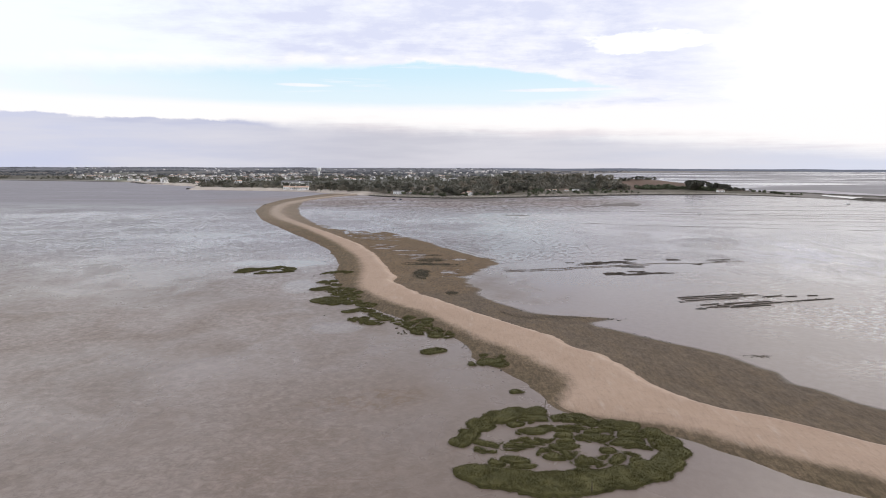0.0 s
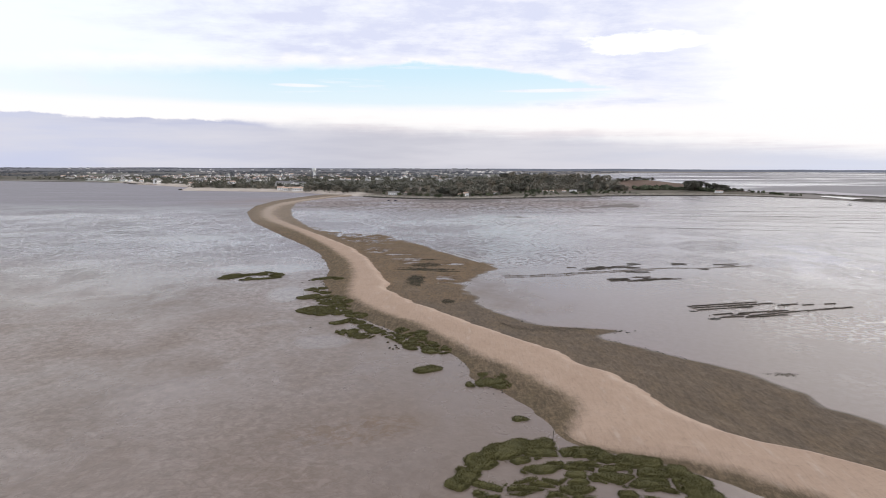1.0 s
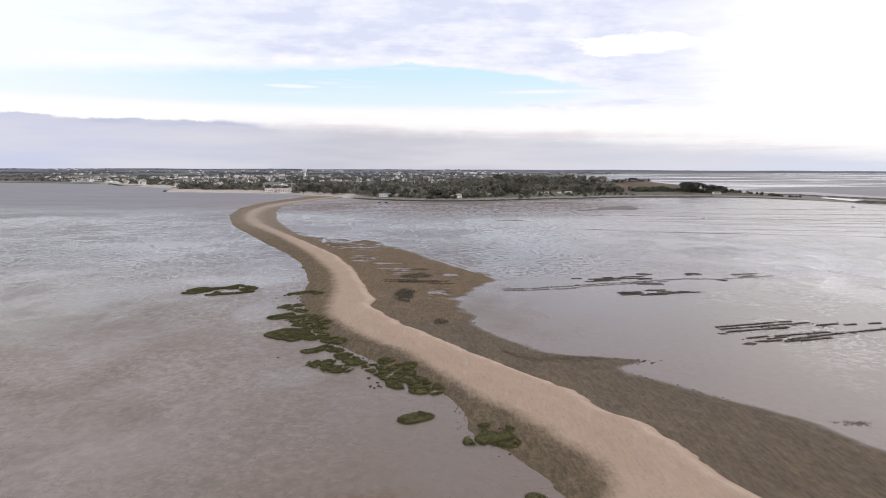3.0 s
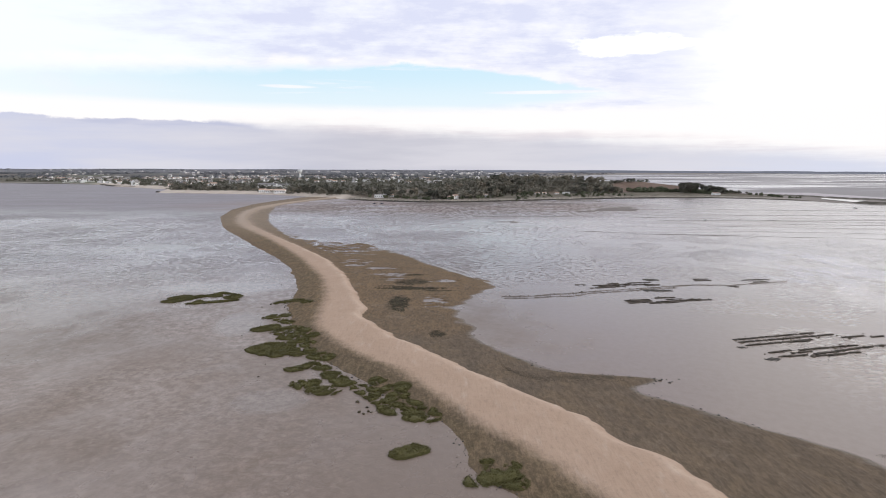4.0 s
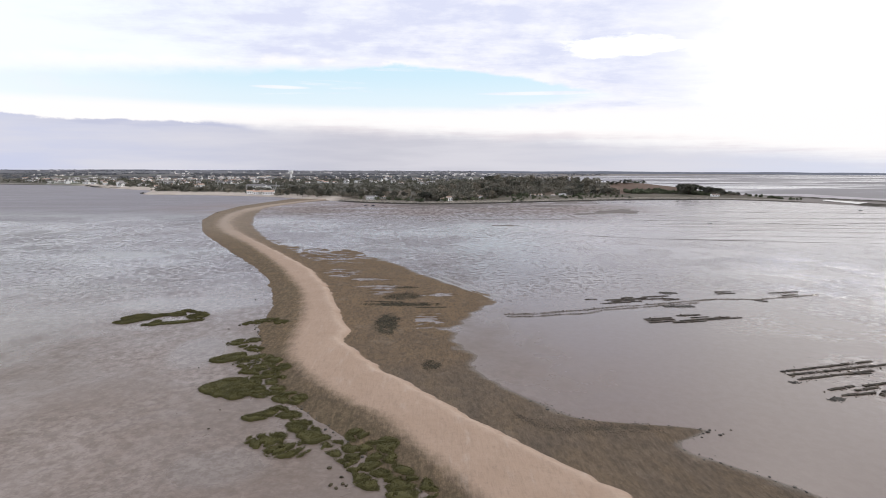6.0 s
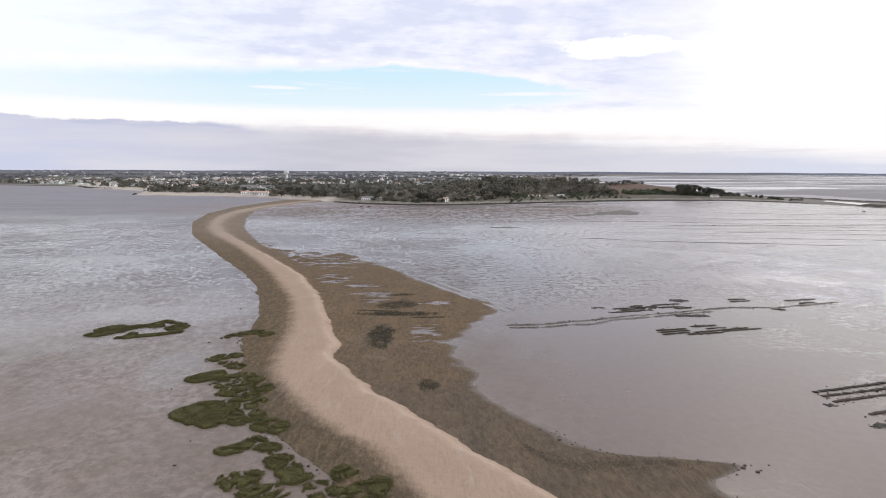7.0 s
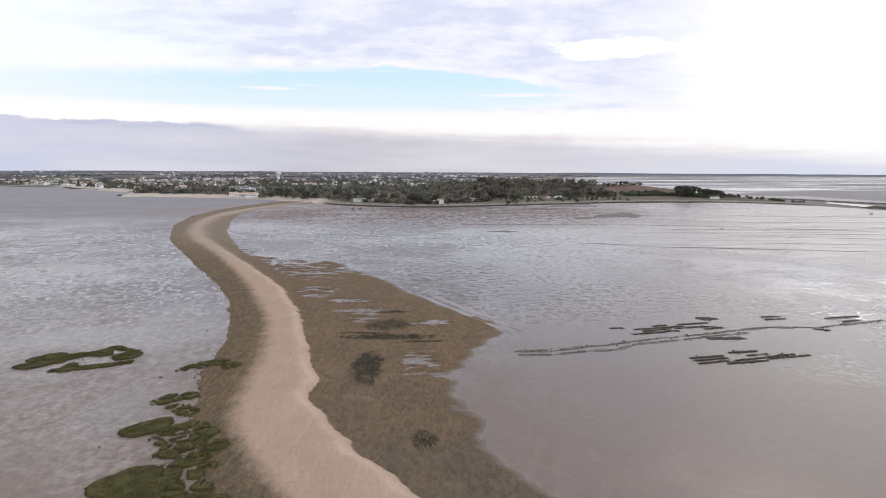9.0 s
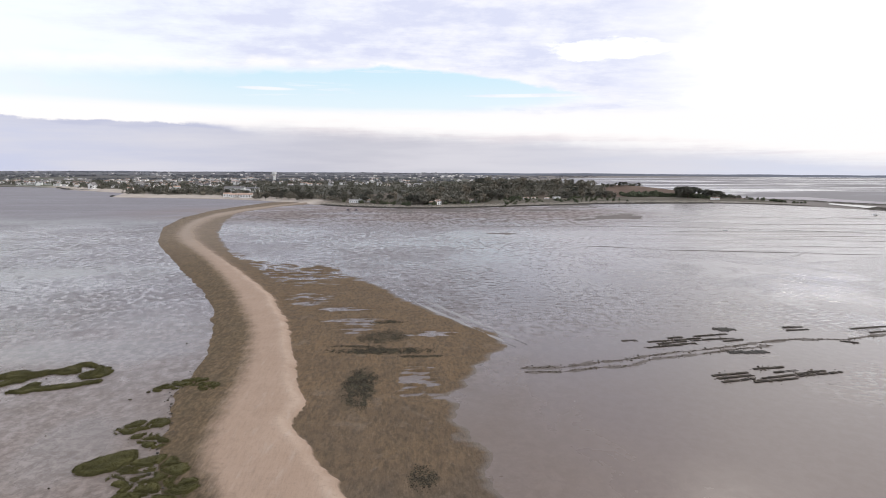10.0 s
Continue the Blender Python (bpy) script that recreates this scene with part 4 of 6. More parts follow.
TUSSOCKS = {12: (1.7, 0.15, 1.2), 24: (1.7, 0.15, 1.2), 15: (2.4, 0.10, 1.0), 16: (1.9, 0.15, 1.0), 17: (2.4, 0.12, 1.0), 20: (2.0, 0.16, 1.0), 21: (1.9, 0.15, 1.0), 22: (1.6, 0.2, 1.0)}


def grass_patch(lobes, label, seed, tall=0.37, cell=0.18):
    """Low mound with standing blades, over a union of round lobes."""
    rs = np.random.RandomState(seed)
    cx, cy, cr = np.array(lobes, float).T
    cr = cr + {11: 0.22, 12: 0.66, 24: 0.66, 21: 0.55, 16: 0.28, 17: 0.22, 18: -0.05, 23: 0.0, 22: 0.5}.get(seed, 0.22 if len(lobes) > 3 else 0.1)
    xs = np.arange(cx.min() - cr.max() - 1, cx.max() + cr.max() + 1, cell)
    ys = np.arange(cy.min() - cr.max() - 1, cy.max() + cr.max() + 1, cell)

    def inside(x, y):
        m = np.zeros(np.shape(x))
        for a, b, r in zip(cx, cy, cr):
            m = m + np.exp(np.minimum((r - np.hypot(x - a, (y - b) * (1.75 if seed in (12, 24) else 1.0))) / 0.4, 20))
        m = 0.4 * np.log(m + 1e-9) + 0.36 * fnoise(x, y, 2.4, 2, seed) + 0.3 * fnoise(x, y, 0.8, 2, seed + 1) - 0.02
        if seed in TUSSOCKS:
            size, gap, depth = TUSSOCKS[seed]
            m = np.minimum(m, (cells(x * 0.55, y, size, seed) - gap) * depth)
        return np.where(vnoise(x, y * 0.7, 0.75, seed + 2) > (0.96 if seed in (11, 12, 14, 18, 19, 23, 24) else 0.80), m - 0.9, m)

    def base(x, y):
        return np.maximum(bank_height(x, y)[0], 0)

    X, Y = np.meshgrid(xs, ys)
    M = inside(X, Y)
    Z = base(X, Y) + np.where(M > 0, (tall * 0.68) * sstep(M, 0, 0.42) + 0.05 * fnoise(X, Y, 1.2, 3, seed + 1), -0.15)
    ob = grid_mesh("marsh_grass", X, Y, Z, GRASS, keep=M > 0)
    area = (M > 0).sum() * cell * cell
    n = int(area * 300)
    px, py = rs.uniform(xs[0], xs[-1], n * 4), rs.uniform(ys[0], ys[-1], n * 4)
    m = inside(px, py)
    ok = m > 0.02
    px, py, m = px[ok][:n], py[ok][:n], m[ok][:n]
    n = len(px)
    h = tall * rs.uniform(0.78, 1.10, n) * (0.45 + 0.55 * sstep(m, 0, 0.5))
    a = rs.uniform(0, 6.283, n)
    w = rs.uniform(0.02, 0.045, n)
    lean = rs.normal(0, 0.15, (n, 2)) + np.array([0.05, 0.02])
    z0 = base(px, py)
    P = np.empty((n, 3, 3))
    P[:, 0] = np.stack([px - w * np.cos(a), py - w * np.sin(a), z0 + 0.1], 1)
    P[:, 1] = np.stack([px + w * np.cos(a), py + w * np.sin(a), z0 + 0.1], 1)
    P[:, 2] = np.stack([px + lean[:, 0], py + lean[:, 1], z0 + h], 1)
    me = ob.data
    old = np.empty(len(me.vertices) * 3)
    me.vertices.foreach_get("co", old)
    faces = [tuple(p.vertices) for p in me.polygons]
    v0 = len(old) // 3
    faces += (v0 + np.arange(n * 3).reshape(n, 3)).tolist()
    me2 = bpy.data.meshes.new("marsh_grass")
    me2.from_pydata(old.reshape(-1, 3).tolist() + P.reshape(-1, 3).tolist(), [], faces)
    me2.materials.append(GRASS)
    me2.update()
    ob.data = me2
    bpy.data.meshes.remove(me)
    return tagged(ob, label, "marsh grass", "marsh grass patches", "stuff")


RING = [(2.9, 54.8, 1.5), (4.8, 53.9, 1.8), (6.9, 53.3, 2.0), (9.0, 52.8, 2.1), (11.7, 52.7, 2.2), (14.5, 53.2, 2.2), (17.5, 54.0, 2.1), (20.7, 55.3, 1.9), (23.1, 56.9, 1.6),
        (24.8, 59.3, 1.5), (24.9, 61.7, 1.3), (23.9, 63.6, 1.1), (21.8, 65.2, 1.1), (19.7, 66.0, 1.0), (2.0, 61.4, 0.9), (3.0, 63.2, 1.2), (4.5, 65.9, 1.6), (6.6, 67.8, 1.7),
        (9.2, 69.0, 1.6), (11.7, 69.8, 1.2), (14.7, 67.5, 0.9), (16.1, 67.4, 1.0), (17.4, 66.7, 0.8)]
RING_WEST = [(4.3, 61.3, 0.7), (4.6, 59.6, 0.6), (5.6, 60.0, 1.0), (6.1, 56.9, 0.9), (7.0, 60.3, 1.2), (7.4, 57.1, 0.9), (8.1, 56.4, 0.8), (8.3, 65.9, 0.8),
             (8.5, 60.9, 1.1), (9.5, 66.7, 0.7), (9.8, 63.9, 0.8), (9.8, 61.6, 0.8), (10.5, 63.8, 0.7), (11.1, 68.0, 0.9), (11.1, 60.7, 0.8), (11.7, 58.7, 0.9),
             (12.2, 58.2, 0.8), (12.3, 67.4, 0.9), (12.3, 64.8, 0.7), (13.1, 61.5, 0.9), (13.4, 60.3, 0.8), (13.5, 67.7, 0.8), (13.7, 63.0, 0.8)]
RING_EAST = [(13.8, 58.4, 0.7), (14.0, 64.6, 0.9), (14.5, 56.8, 0.7), (15.1, 67.8, 1.0), (15.3, 64.8, 0.7), (15.3, 56.9, 0.9), (16.2, 67.8, 1.0),
             (16.6, 64.1, 0.7), (16.6, 62.4, 1.1), (17.0, 66.3, 1.0), (17.5, 62.0, 1.0), (17.5, 59.5, 0.5), (17.7, 57.3, 0.9), (18.5, 61.2, 0.7),
             (18.7, 65.8, 0.6), (19.0, 58.4, 1.0), (19.3, 64.6, 0.8), (19.6, 57.9, 0.8), (19.9, 62.8, 0.8), (20.2, 60.7, 0.8), (21.1, 64.1, 0.6),
             (21.8, 63.0, 0.7), (22.7, 60.3, 0.6), (22.8, 62.4, 0.8)]
PATCH_A = [(-8.5, 111.9, 1.3), (-7.0, 110.2, 1.2), (-5.4, 107.9, 1.5), (-3.5, 108.6, 1.6), (-3.9, 104.9, 1.6), (-2.0, 105.6, 1.6), (-0.4, 103.5, 1.5), (-1.3, 102.5, 1.3),
           (0.8, 102.2, 1.2), (-6.7, 114.5, 1.2), (-3.0, 111.8, 1.2), (-5.1, 111.8, 1.0)]
PATCH_B = [(-20.2, 120.0, 0.9), (-18.8, 120.6, 1.0), (-17.2, 122.0, 1.2), (-15.3, 120.5, 1.2), (-13.6, 117.4, 1.4), (-17.2, 113.8, 1.5), (-15.6, 114.3, 1.3), (-14.6, 111.2, 1.5),
           (-12.9, 111.5, 1.5), (-12.2, 115.5, 1.4), (-10.8, 113.7, 1.2)]
PATCH_C = [(-28.3, 129.7, 1.6), (-27.4, 130.8, 2.0), (-26.0, 131.8, 2.2), (-23.8, 129.5, 2.0), (-22.7, 130.3, 1.5), (-25.8, 128.4, 1.8), (-23.8, 127.4, 1.8)]
PATCH_D = [(-31.2, 142.2, 1.5), (-29.9, 143.1, 1.7), (-28.8, 144.5, 1.3)]
PATCH_E = [(-31.6, 151.1, 1.0), (-30.5, 152.5, 1.2), (-28.9, 153.0, 1.2), (-28.9, 148.8, 1.2), (-26.8, 147.4, 1.2)]
PATCH_F = [(-27.0, 140.2, 1.0), (-26.0, 142.0, 1.3), (-24.6, 142.9, 1.1), (-22.6, 141.2, 1.0), (-24.8, 137.0, 1.2), (-23.6, 138.0, 1.3), (-21.8, 136.9, 1.2), (-23.2, 133.0, 1.3),
           (-21.6, 132.4, 1.3), (-20.2, 133.9, 1.0), (-20.1, 137.8, 0.8), (-20.7, 128.2, 1.4), (-19.6, 128.9, 1.2), (-17.2, 126.0, 1.2), (-15.7, 125.5, 1.0)]
PATCH_G = [(-32.8, 164.2, 0.9), (-31.2, 165.7, 1.2), (-29.3, 166.4, 1.3), (-26.7, 164.0, 1.0)]
ISLET_BANDS = [[(-58.7, 165.9, 0.75), (-57.3, 165.9, 0.95), (-56.0, 166.5, 0.7)], [(-58.7, 168.7, 0.6), (-57.6, 170.1, 0.95), (-56.5, 171.2, 1.0), (-53.7, 170.4, 0.8)], [(-55.8, 167.2, 0.7), (-54.0, 168.2, 0.75)],
               [(-53.6, 170.0, 0.7), (-52.6, 171.5, 0.85), (-50.2, 172.5, 0.65)], [(-50.6, 173.3, 0.55), (-48.8, 175.3, 0.6), (-44.8, 173.1, 0.6)], [(-46.2, 169.8, 0.8), (-45.0, 170.5, 1.3), (-44.2, 171.2, 0.9)],
               [(-49.1, 164.9, 0.7), (-46.2, 165.8, 0.75), (-43.0, 167.5, 0.65)], [(-52.8, 163.7, 0.5), (-50.9, 164.6, 0.65), (-51.4, 167.0, 0.4)], [(-49.5, 171.4, 0.45), (-48.6, 171.7, 0.45)]]
ISLET = [tuple(np.array(a) * (1 - u) + np.array(b) * u) for band in ISLET_BANDS for a, b in zip(band, band[1:]) for u in np.linspace(0, 1, 4)]
for lobes, label, seed in (
        (RING, "broad ring of olive-green cordgrass on the mud", 11), (RING_WEST, "broken olive cordgrass tufts inside the grass ring", 12), (RING_EAST, "broken olive cordgrass tufts inside the grass ring", 24),
        ([(9.9, 76.1, 0.55), (10.5, 76.1, 0.55)], "small dark green grass tuft alone on the mud", 13),
        ([(-2.6, 93.1, 1.1), (-1.5, 93.7, 1.2), (-0.5, 94.0, 1.1)], "oval olive cordgrass clump alone on the mud", 14),
        ([(5.1, 87.3, 0.9), (6.7, 88.1, 1.1), (8.4, 87.3, 1.1), (9.5, 86.6, 0.7), (6.5, 90.6, 0.6), (9.0, 89.5, 0.5)], "ragged cordgrass clump at the bank's edge", 15),
        (PATCH_A, "broken green cordgrass patch beside the gravel bank", 16), (PATCH_B, "lobed green cordgrass patch beside the gravel bank", 17),
        (PATCH_C, "dense rounded green cordgrass patch on the mud", 18), (PATCH_D, "rounded green cordgrass lobe on the mud", 19),
        (PATCH_E, "lobed cordgrass patch at the water's edge", 20), (PATCH_F, "scattered green cordgrass tufts on the gravel bank", 21),
        (PATCH_G, "low cordgrass clump at the bank's edge", 22), (ISLET, "ring-shaped cordgrass islet far out on the mud", 23)):
    grass_patch(lobes, label, seed)

# ---- oyster tables ----
IRON = mat_plain("weedy_iron", (0.055, 0.048, 0.040), 0.85, 0.4, 6, gloss=0.12)
BAG = mat_plain("weedy_oyster_bag", (0.066, 0.057, 0.047), 0.9, 0.5, 8, each="object", bump=0.03, gloss=0.1)


def oyster_table(gone=()):
    t = new("oyster_table")
    bm = bmesh.new()
    for y in (-0.22, 0.22):
        box(bm, 3.1, 0.05, 0.05, pose(0, y, 0.17))
        part("rail", bm, IRON, t)
        bm = bmesh.new()
    bm.free()
    for x in (-1.35, -0.45, 0.45, 1.35):
        bm = bmesh.new()
        box(bm, 0.05, 0.50, 0.05, pose(x, 0, 0.12))
        part("crossbar", bm, IRON, t)
    for x in (-1.35, 0, 1.35):
        for y in (-0.22, 0.22):
            bm = bmesh.new()
            box(bm, 0.05, 0.05, 0.17, pose(x, y, -0.02))
            part("leg", bm, IRON, t)
    for i in sorted(set(range(5)) - set(gone)):
        bm = bmesh.new()
        box(bm, 0.62, 0.50, 0.07, pose(-1.22 + 0.61 * i, 0.03 * (i % 3 - 1), 0.222, 0, 0, (i * 37 % 9) - 4), bevel=0.03)
        part("oyster_bag", bm, BAG, t)
    return tagged(t, "low iron oyster table half emptied of its weedy bags" if gone else "low iron oyster table loaded with dark weedy bags", "oyster table", "oyster tables on the flats")


ROWS_A = [(54.6, 134.4, 71.9, 138.7), (54.8, 132.8, 74.8, 137.5), (55.0, 131.0, 68.8, 134.3), (63.7, 133.0, 67.7, 133.5), (75.0, 135.5, 79.8, 136.7), (56.7, 127.0, 61.2, 128.2),
          (57.2, 124.8, 62.3, 125.7), (60.2, 126.5, 64.3, 127.8), (62.3, 124.7, 72.1, 127.1), (63.6, 126.0, 76.6, 130.2), (62.6, 128.2, 74.4, 130.9), (77.2, 130.3, 90.3, 133.9), (80.5, 135.7, 83.3, 136.3),
          (86.2, 136.8, 88.8, 137.2)]
ROWS_B = [(45.7, 165.9, 51.8, 167.1), (45.9, 164.7, 51.7, 165.9), (45.8, 163.3, 51.3, 164.5), (50.4, 163.0, 57.7, 164.4), (52.5, 164.4, 64.1, 167.4), (53.6, 168.4, 58.8, 169.5), (55.8, 167.0, 60.0, 167.8),
          (58.1, 165.1, 66.3, 166.8)]
ROWS_C = [(38.8, 184.5, 41.6, 184.9), (43.2, 183.4, 53.7, 185.6), (44.5, 182.3, 50.3, 183.8), (41.8, 180.2, 48.5, 181.7), (44.2, 181.2, 51.3, 182.5), (47.8, 185.8, 50.8, 186.4), (53.2, 186.7, 60.0, 187.9),
          (51.2, 184.0, 60.1, 185.4), (56.9, 183.4, 61.0, 184.3), (73.4, 192.0, 77.7, 192.4), (72.9, 189.9, 77.6, 190.6), (86.1, 190.6, 94.5, 192.0), (87.8, 187.7, 91.8, 188.7), (78.0, 182.6, 80.5, 181.3)]
rs = np.random.RandomState(5)
tables = [oyster_table(), oyster_table((1,)), oyster_table((0, 3)), oyster_table((2, 3, 4))]
unplaced = set(range(4))
for x0, y0, x1, y1 in ROWS_A + ROWS_B + ROWS_C:
    long = math.hypot(x1 - x0, y1 - y0)
    n = max(1, round(long / 3.05))
    ang = math.degrees(math.atan2(y1 - y0, x1 - x0))
    for i in range(n):
        if n > 4 and rs.rand() < 0.04:
            continue
        f = (i + 0.5) / n
        m = pose(x0 + (x1 - x0) * f, y0 + (y1 - y0) * f + rs.normal(0, 0.05), -0.165, rs.normal(0, 1.5), rs.normal(0, 1), ang + rs.normal(0, 1.2))
        k = int(rs.choice(4, p=(0.5, 0.2, 0.18, 0.12)))
        if k in unplaced:
            unplaced.discard(k)
            tables[k].matrix_basis = m
            tables[k].scale = (long / n / 3.05, 1, 1)
        else:
            copy_thing(tables[k], m).scale = (long / n / 3.05, 1, 1)

# ---- old stake lines ----
WOOD = mat_plain("wet_stake_wood", (0.095, 0.078, 0.063), 0.85, 0.4, 5, each="object")
UPPER = [(18.0, 170.6), (24.9, 170.8), (31.0, 173.0), (34.9, 173.7), (40.3, 175.8), (46.0, 177.7), (51.4, 178.7), (57.3, 180.5), (63.0, 182.3), (69.9, 184.1), (75.1, 183.9), (80.2, 183.7), (90.0, 186.6), (97.0, 188.6)]
LOWER = [(18.2, 168.8), (24.4, 168.8), (30.1, 170.4), (35.2, 170.9), (39.5, 173.8), (44.9, 175.3), (49.2, 176.3), (57.0, 178.9), (64.0, 180.4)]
STAKES = [a + b for line in (UPPER, LOWER) for a, b in zip(line, line[1:])]
bm = bmesh.new()
bmesh.ops.create_cone(bm, cap_ends=True, segments=7, radius1=0.07, radius2=0.05, depth=0.5, matrix=pose(0, 0, 0.12))
stake = tagged(part("stake", bm, WOOD, None), "short weathered wooden stake in the mud", "stake", "old stake lines")
used = False
for x0, y0, x1, y1 in STAKES:
    n = int(math.hypot(x1 - x0, y1 - y0) / 2.2)
    for i in range(n):
        f = (i + rs.rand()) / n
        m = pose(x0 + (x1 - x0) * f + rs.normal(0, .15), y0 + (y1 - y0) * f + rs.normal(0, 0.22), -0.10 - 0.2 * rs.rand(), rs.normal(0, 8), rs.normal(0, 8), rs.uniform(0, 360))
        if used:
            copy_thing(stake, m)
        else:
            stake.matrix_basis, used = m, True

# ---- dark stones and weed ----
STONE = mat_plain("dark_wet_stone", (0.060, 0.055, 0.047), 0.8, 0.45, 4, each="island", bump=0.02)
WEED = mat_plain("dark_seaweed", (0.056, 0.049, 0.034), 0.85, 0.5, 3, each="island", gloss=0.15)
SILTY = mat_plain("silty_rubble", (0.085, 0.070, 0.054), 0.85, 0.4, 4, each="island", gloss=0.2)
PALE = mat_plain("pale_rip_rap", (0.34, 0.31, 0.27), 0.9, 0.35, 1.5, each="island")


def stones(name, pts, sizes, material, label, category, seed, flat=0.6):
    """Many small uneven lumps as one mesh."""
    r = np.random.RandomState(seed)
    bm = bmesh.new()
    bmesh.ops.create_icosphere(bm, subdivisions=1, radius=1)
    V0 = np.array([v.co[:] for v in bm.verts])
    F0 = np.array([[v.index for v in f.verts] for f in bm.faces])
    bm.free()
    V, F = [], []
    for k, ((x, y, z), s) in enumerate(zip(pts, sizes)):
        v = V0 * r.uniform(0.65, 1.2, (len(V0), 1)) * np.array([r.uniform(0.7, 1.4), r.uniform(0.7, 1.4), flat]) * s
        a = r.uniform(0, 6.28)
        v = v @ np.array([[math.cos(a), math.sin(a), 0], [-math.sin(a), math.cos(a), 0], [0, 0, 1]])
        V.append(v + (x, y, z + s * flat * 0.35))
        F.append(F0 + k * len(V0))
    ob = soup(name, np.concatenate(V), np.concatenate(F).tolist(), material)
    return tagged(ob, label, category, kind="stuff")


def blob_points(cx, cy, rx, ry, n, seed, z=0.1, thr=0.38, cell=1.3):
    r = np.random.RandomState(seed)
    q = r.uniform(-1.25, 1.25, (n * 9, 2))
    p = q * (rx, ry) + (cx, cy)
    lumpy = 0.55 * fnoise(p[:, 0] * 1.6, p[:, 1] * 0.7, cell * 2.2, 3, seed) + 0.45 * (2 * vnoise(p[:, 0] * 1.5, p[:, 1] * 0.8, cell * 0.6, seed + 1) - 1)
    p = p[lumpy > thr * 2.4 * (q ** 2).sum(1) + r.normal(0, 0.38, len(p)) - 0.40][:n]
    return [(x, y, z) for x, y in p]


for cx, cy, rx, ry, n, sz, label in ((-5.9, 163.2, 2.2, 6.8, 5200, 0.055, "heap of dark weed-covered stones on the gravel bank"),
                                     (-3.0, 179.8, 8.0, 1.9, 5200, 0.05, "scattered dark weed on the gravel bank"),
                                     (-3.5, 188.5, 5.0, 4.4, 3200, 0.045, "thin dark weed on the gravel bank"),
                                     (-8.0, 182.6, 4.0, 0.8, 900, 0.045, "thin dark weed on the gravel bank"),
                                     (2.5, 176.8, 4.0, 0.7, 900, 0.045, "thin dark weed on the gravel bank"),
                                     (-3.2, 199.0, 3.4, 1.4, 1000, 0.045, "thin dark weed on the gravel bank"),
                                     (2.4, 138.6, 1.6, 2.4, 750, 0.048, "green-dark weed patch on the gravel bank"),
                                     (57.8, 177.0, 3.6, 0.9, 620, 0.12, "dark heap of stones and old bags on the mud"),
                                     (50.5, 91.5, 2.4, 1.0, 260, 0.04, "dark weed patch on the mud"),
                                     (61.1, 191.2, 1.9, 1.3, 420, 0.13, "dark heap of old bags beside the tables"),
                                     (55.3, 123.6, 1.2, 1.0, 130, 0.09, "dark debris beside the oyster tables"),
                                     (53.8, 130.0, 0.9, 0.7, 60, 0.08, "dark debris beside the oyster tables")):
    pts = blob_points(cx, cy, rx, ry, n, int(cx * 7 + cy) % 97, z=0.0)
    xs, ys = np.array(pts)[:, 0], np.array(pts)[:, 1]
    onbank = (xs < np.interp(ys, rows_y, GR)) & (xs > np.interp(ys, rows_y, GL))
    floor_z = np.where(onbank, np.maximum(bank_height(xs, ys)[0], 0), 0)
    pts = [(x, y, float(z)) for x, y, z in zip(xs, ys, floor_z)]
    stones("weed_patch", pts, rs.uniform(0.6, 1.6, len(pts)) * sz, WEED if "weed" in label else STONE, label, "weed patch", int(cx + cy))

# low rubble along the old stake lines, on a ridge of dark silt
pts = []
for k, (x0, y0, x1, y1) in enumerate(STAKES):
    long = math.hypot(x1 - x0, y1 - y0)
    u = np.linspace(0, 1, int(long * 3))
    cx, cy = x0 + (x1 - x0) * u, y0 + (y1 - y0) * u + 0.25 * fnoise(u * long, u * 0 + k, 2.0, 3, k)
    w = (0.25 + 1.05 * vnoise(u * long, u * 0 + k, 1.6, 1)) * sstep(np.minimum(u, 1 - u) * long, 0, 1.5)
    X, Y = np.stack([cx, cx, cx]), np.stack([cy - w, cy, cy + w])
    Z = np.stack([u * 0 - 0.01, 0.03 + 0.06 * vnoise(u * long, u * 0 + k, 0.9, 2), u * 0 - 0.01])
    tagged(grid_mesh("silt_ridge", X, Y, Z, SILT), "low dark silt ridge under an old stake line", kind="structure")
for x0, y0, x1, y1 in STAKES:
    n = int(math.hypot(x1 - x0, y1 - y0) * 34)
    for f in rs.rand(n):
        if vnoise(x0 + (x1 - x0) * f, y0, 1.7, 2) > 0.30:
            pts.append((x0 + (x1 - x0) * f + rs.normal(0, 0.1), y0 + (y1 - y0) * f + rs.normal(0, 0.16), 0))
    for f in np.arange(0, 1, 0.9 / math.hypot(x1 - x0, y1 - y0)):  # cross pieces
        if rs.rand() < 0.8:
            for q in rs.uniform(-1.1, 1.1, 4):
                pts.append((x0 + (x1 - x0) * f + 0.2 * q, y0 + (y1 - y0) * f + q, 0))
stones("rubble_line", pts, rs.gamma(2.0, 0.024, len(pts)) + 0.02, SILTY, "low lines of dark rubble across the mud", "rubble", 21)

# strewn bags and weed round the tables
for block, seed in ((ROWS_A, 61), (ROWS_B, 62), (ROWS_C, 63)):
    pts = []
    for x0, y0, x1, y1 in block:
        for f in rs.rand(int(math.hypot(x1 - x0, y1 - y0) * 9)):
            q = rs.normal(0, 0.55)
            if vnoise(x0 + (x1 - x0) * f, y0 + q, 1.1, seed) > 0.42:
                pts.append((x0 + (x1 - x0) * f + rs.normal(0, 0.5), y0 + (y1 - y0) * f + q, 0))
    stones("table_debris", pts, rs.gamma(2.0, 0.03, len(pts)) + 0.03, SILTY, "dark weed and rubble strewn round the oyster tables", "debris", seed)

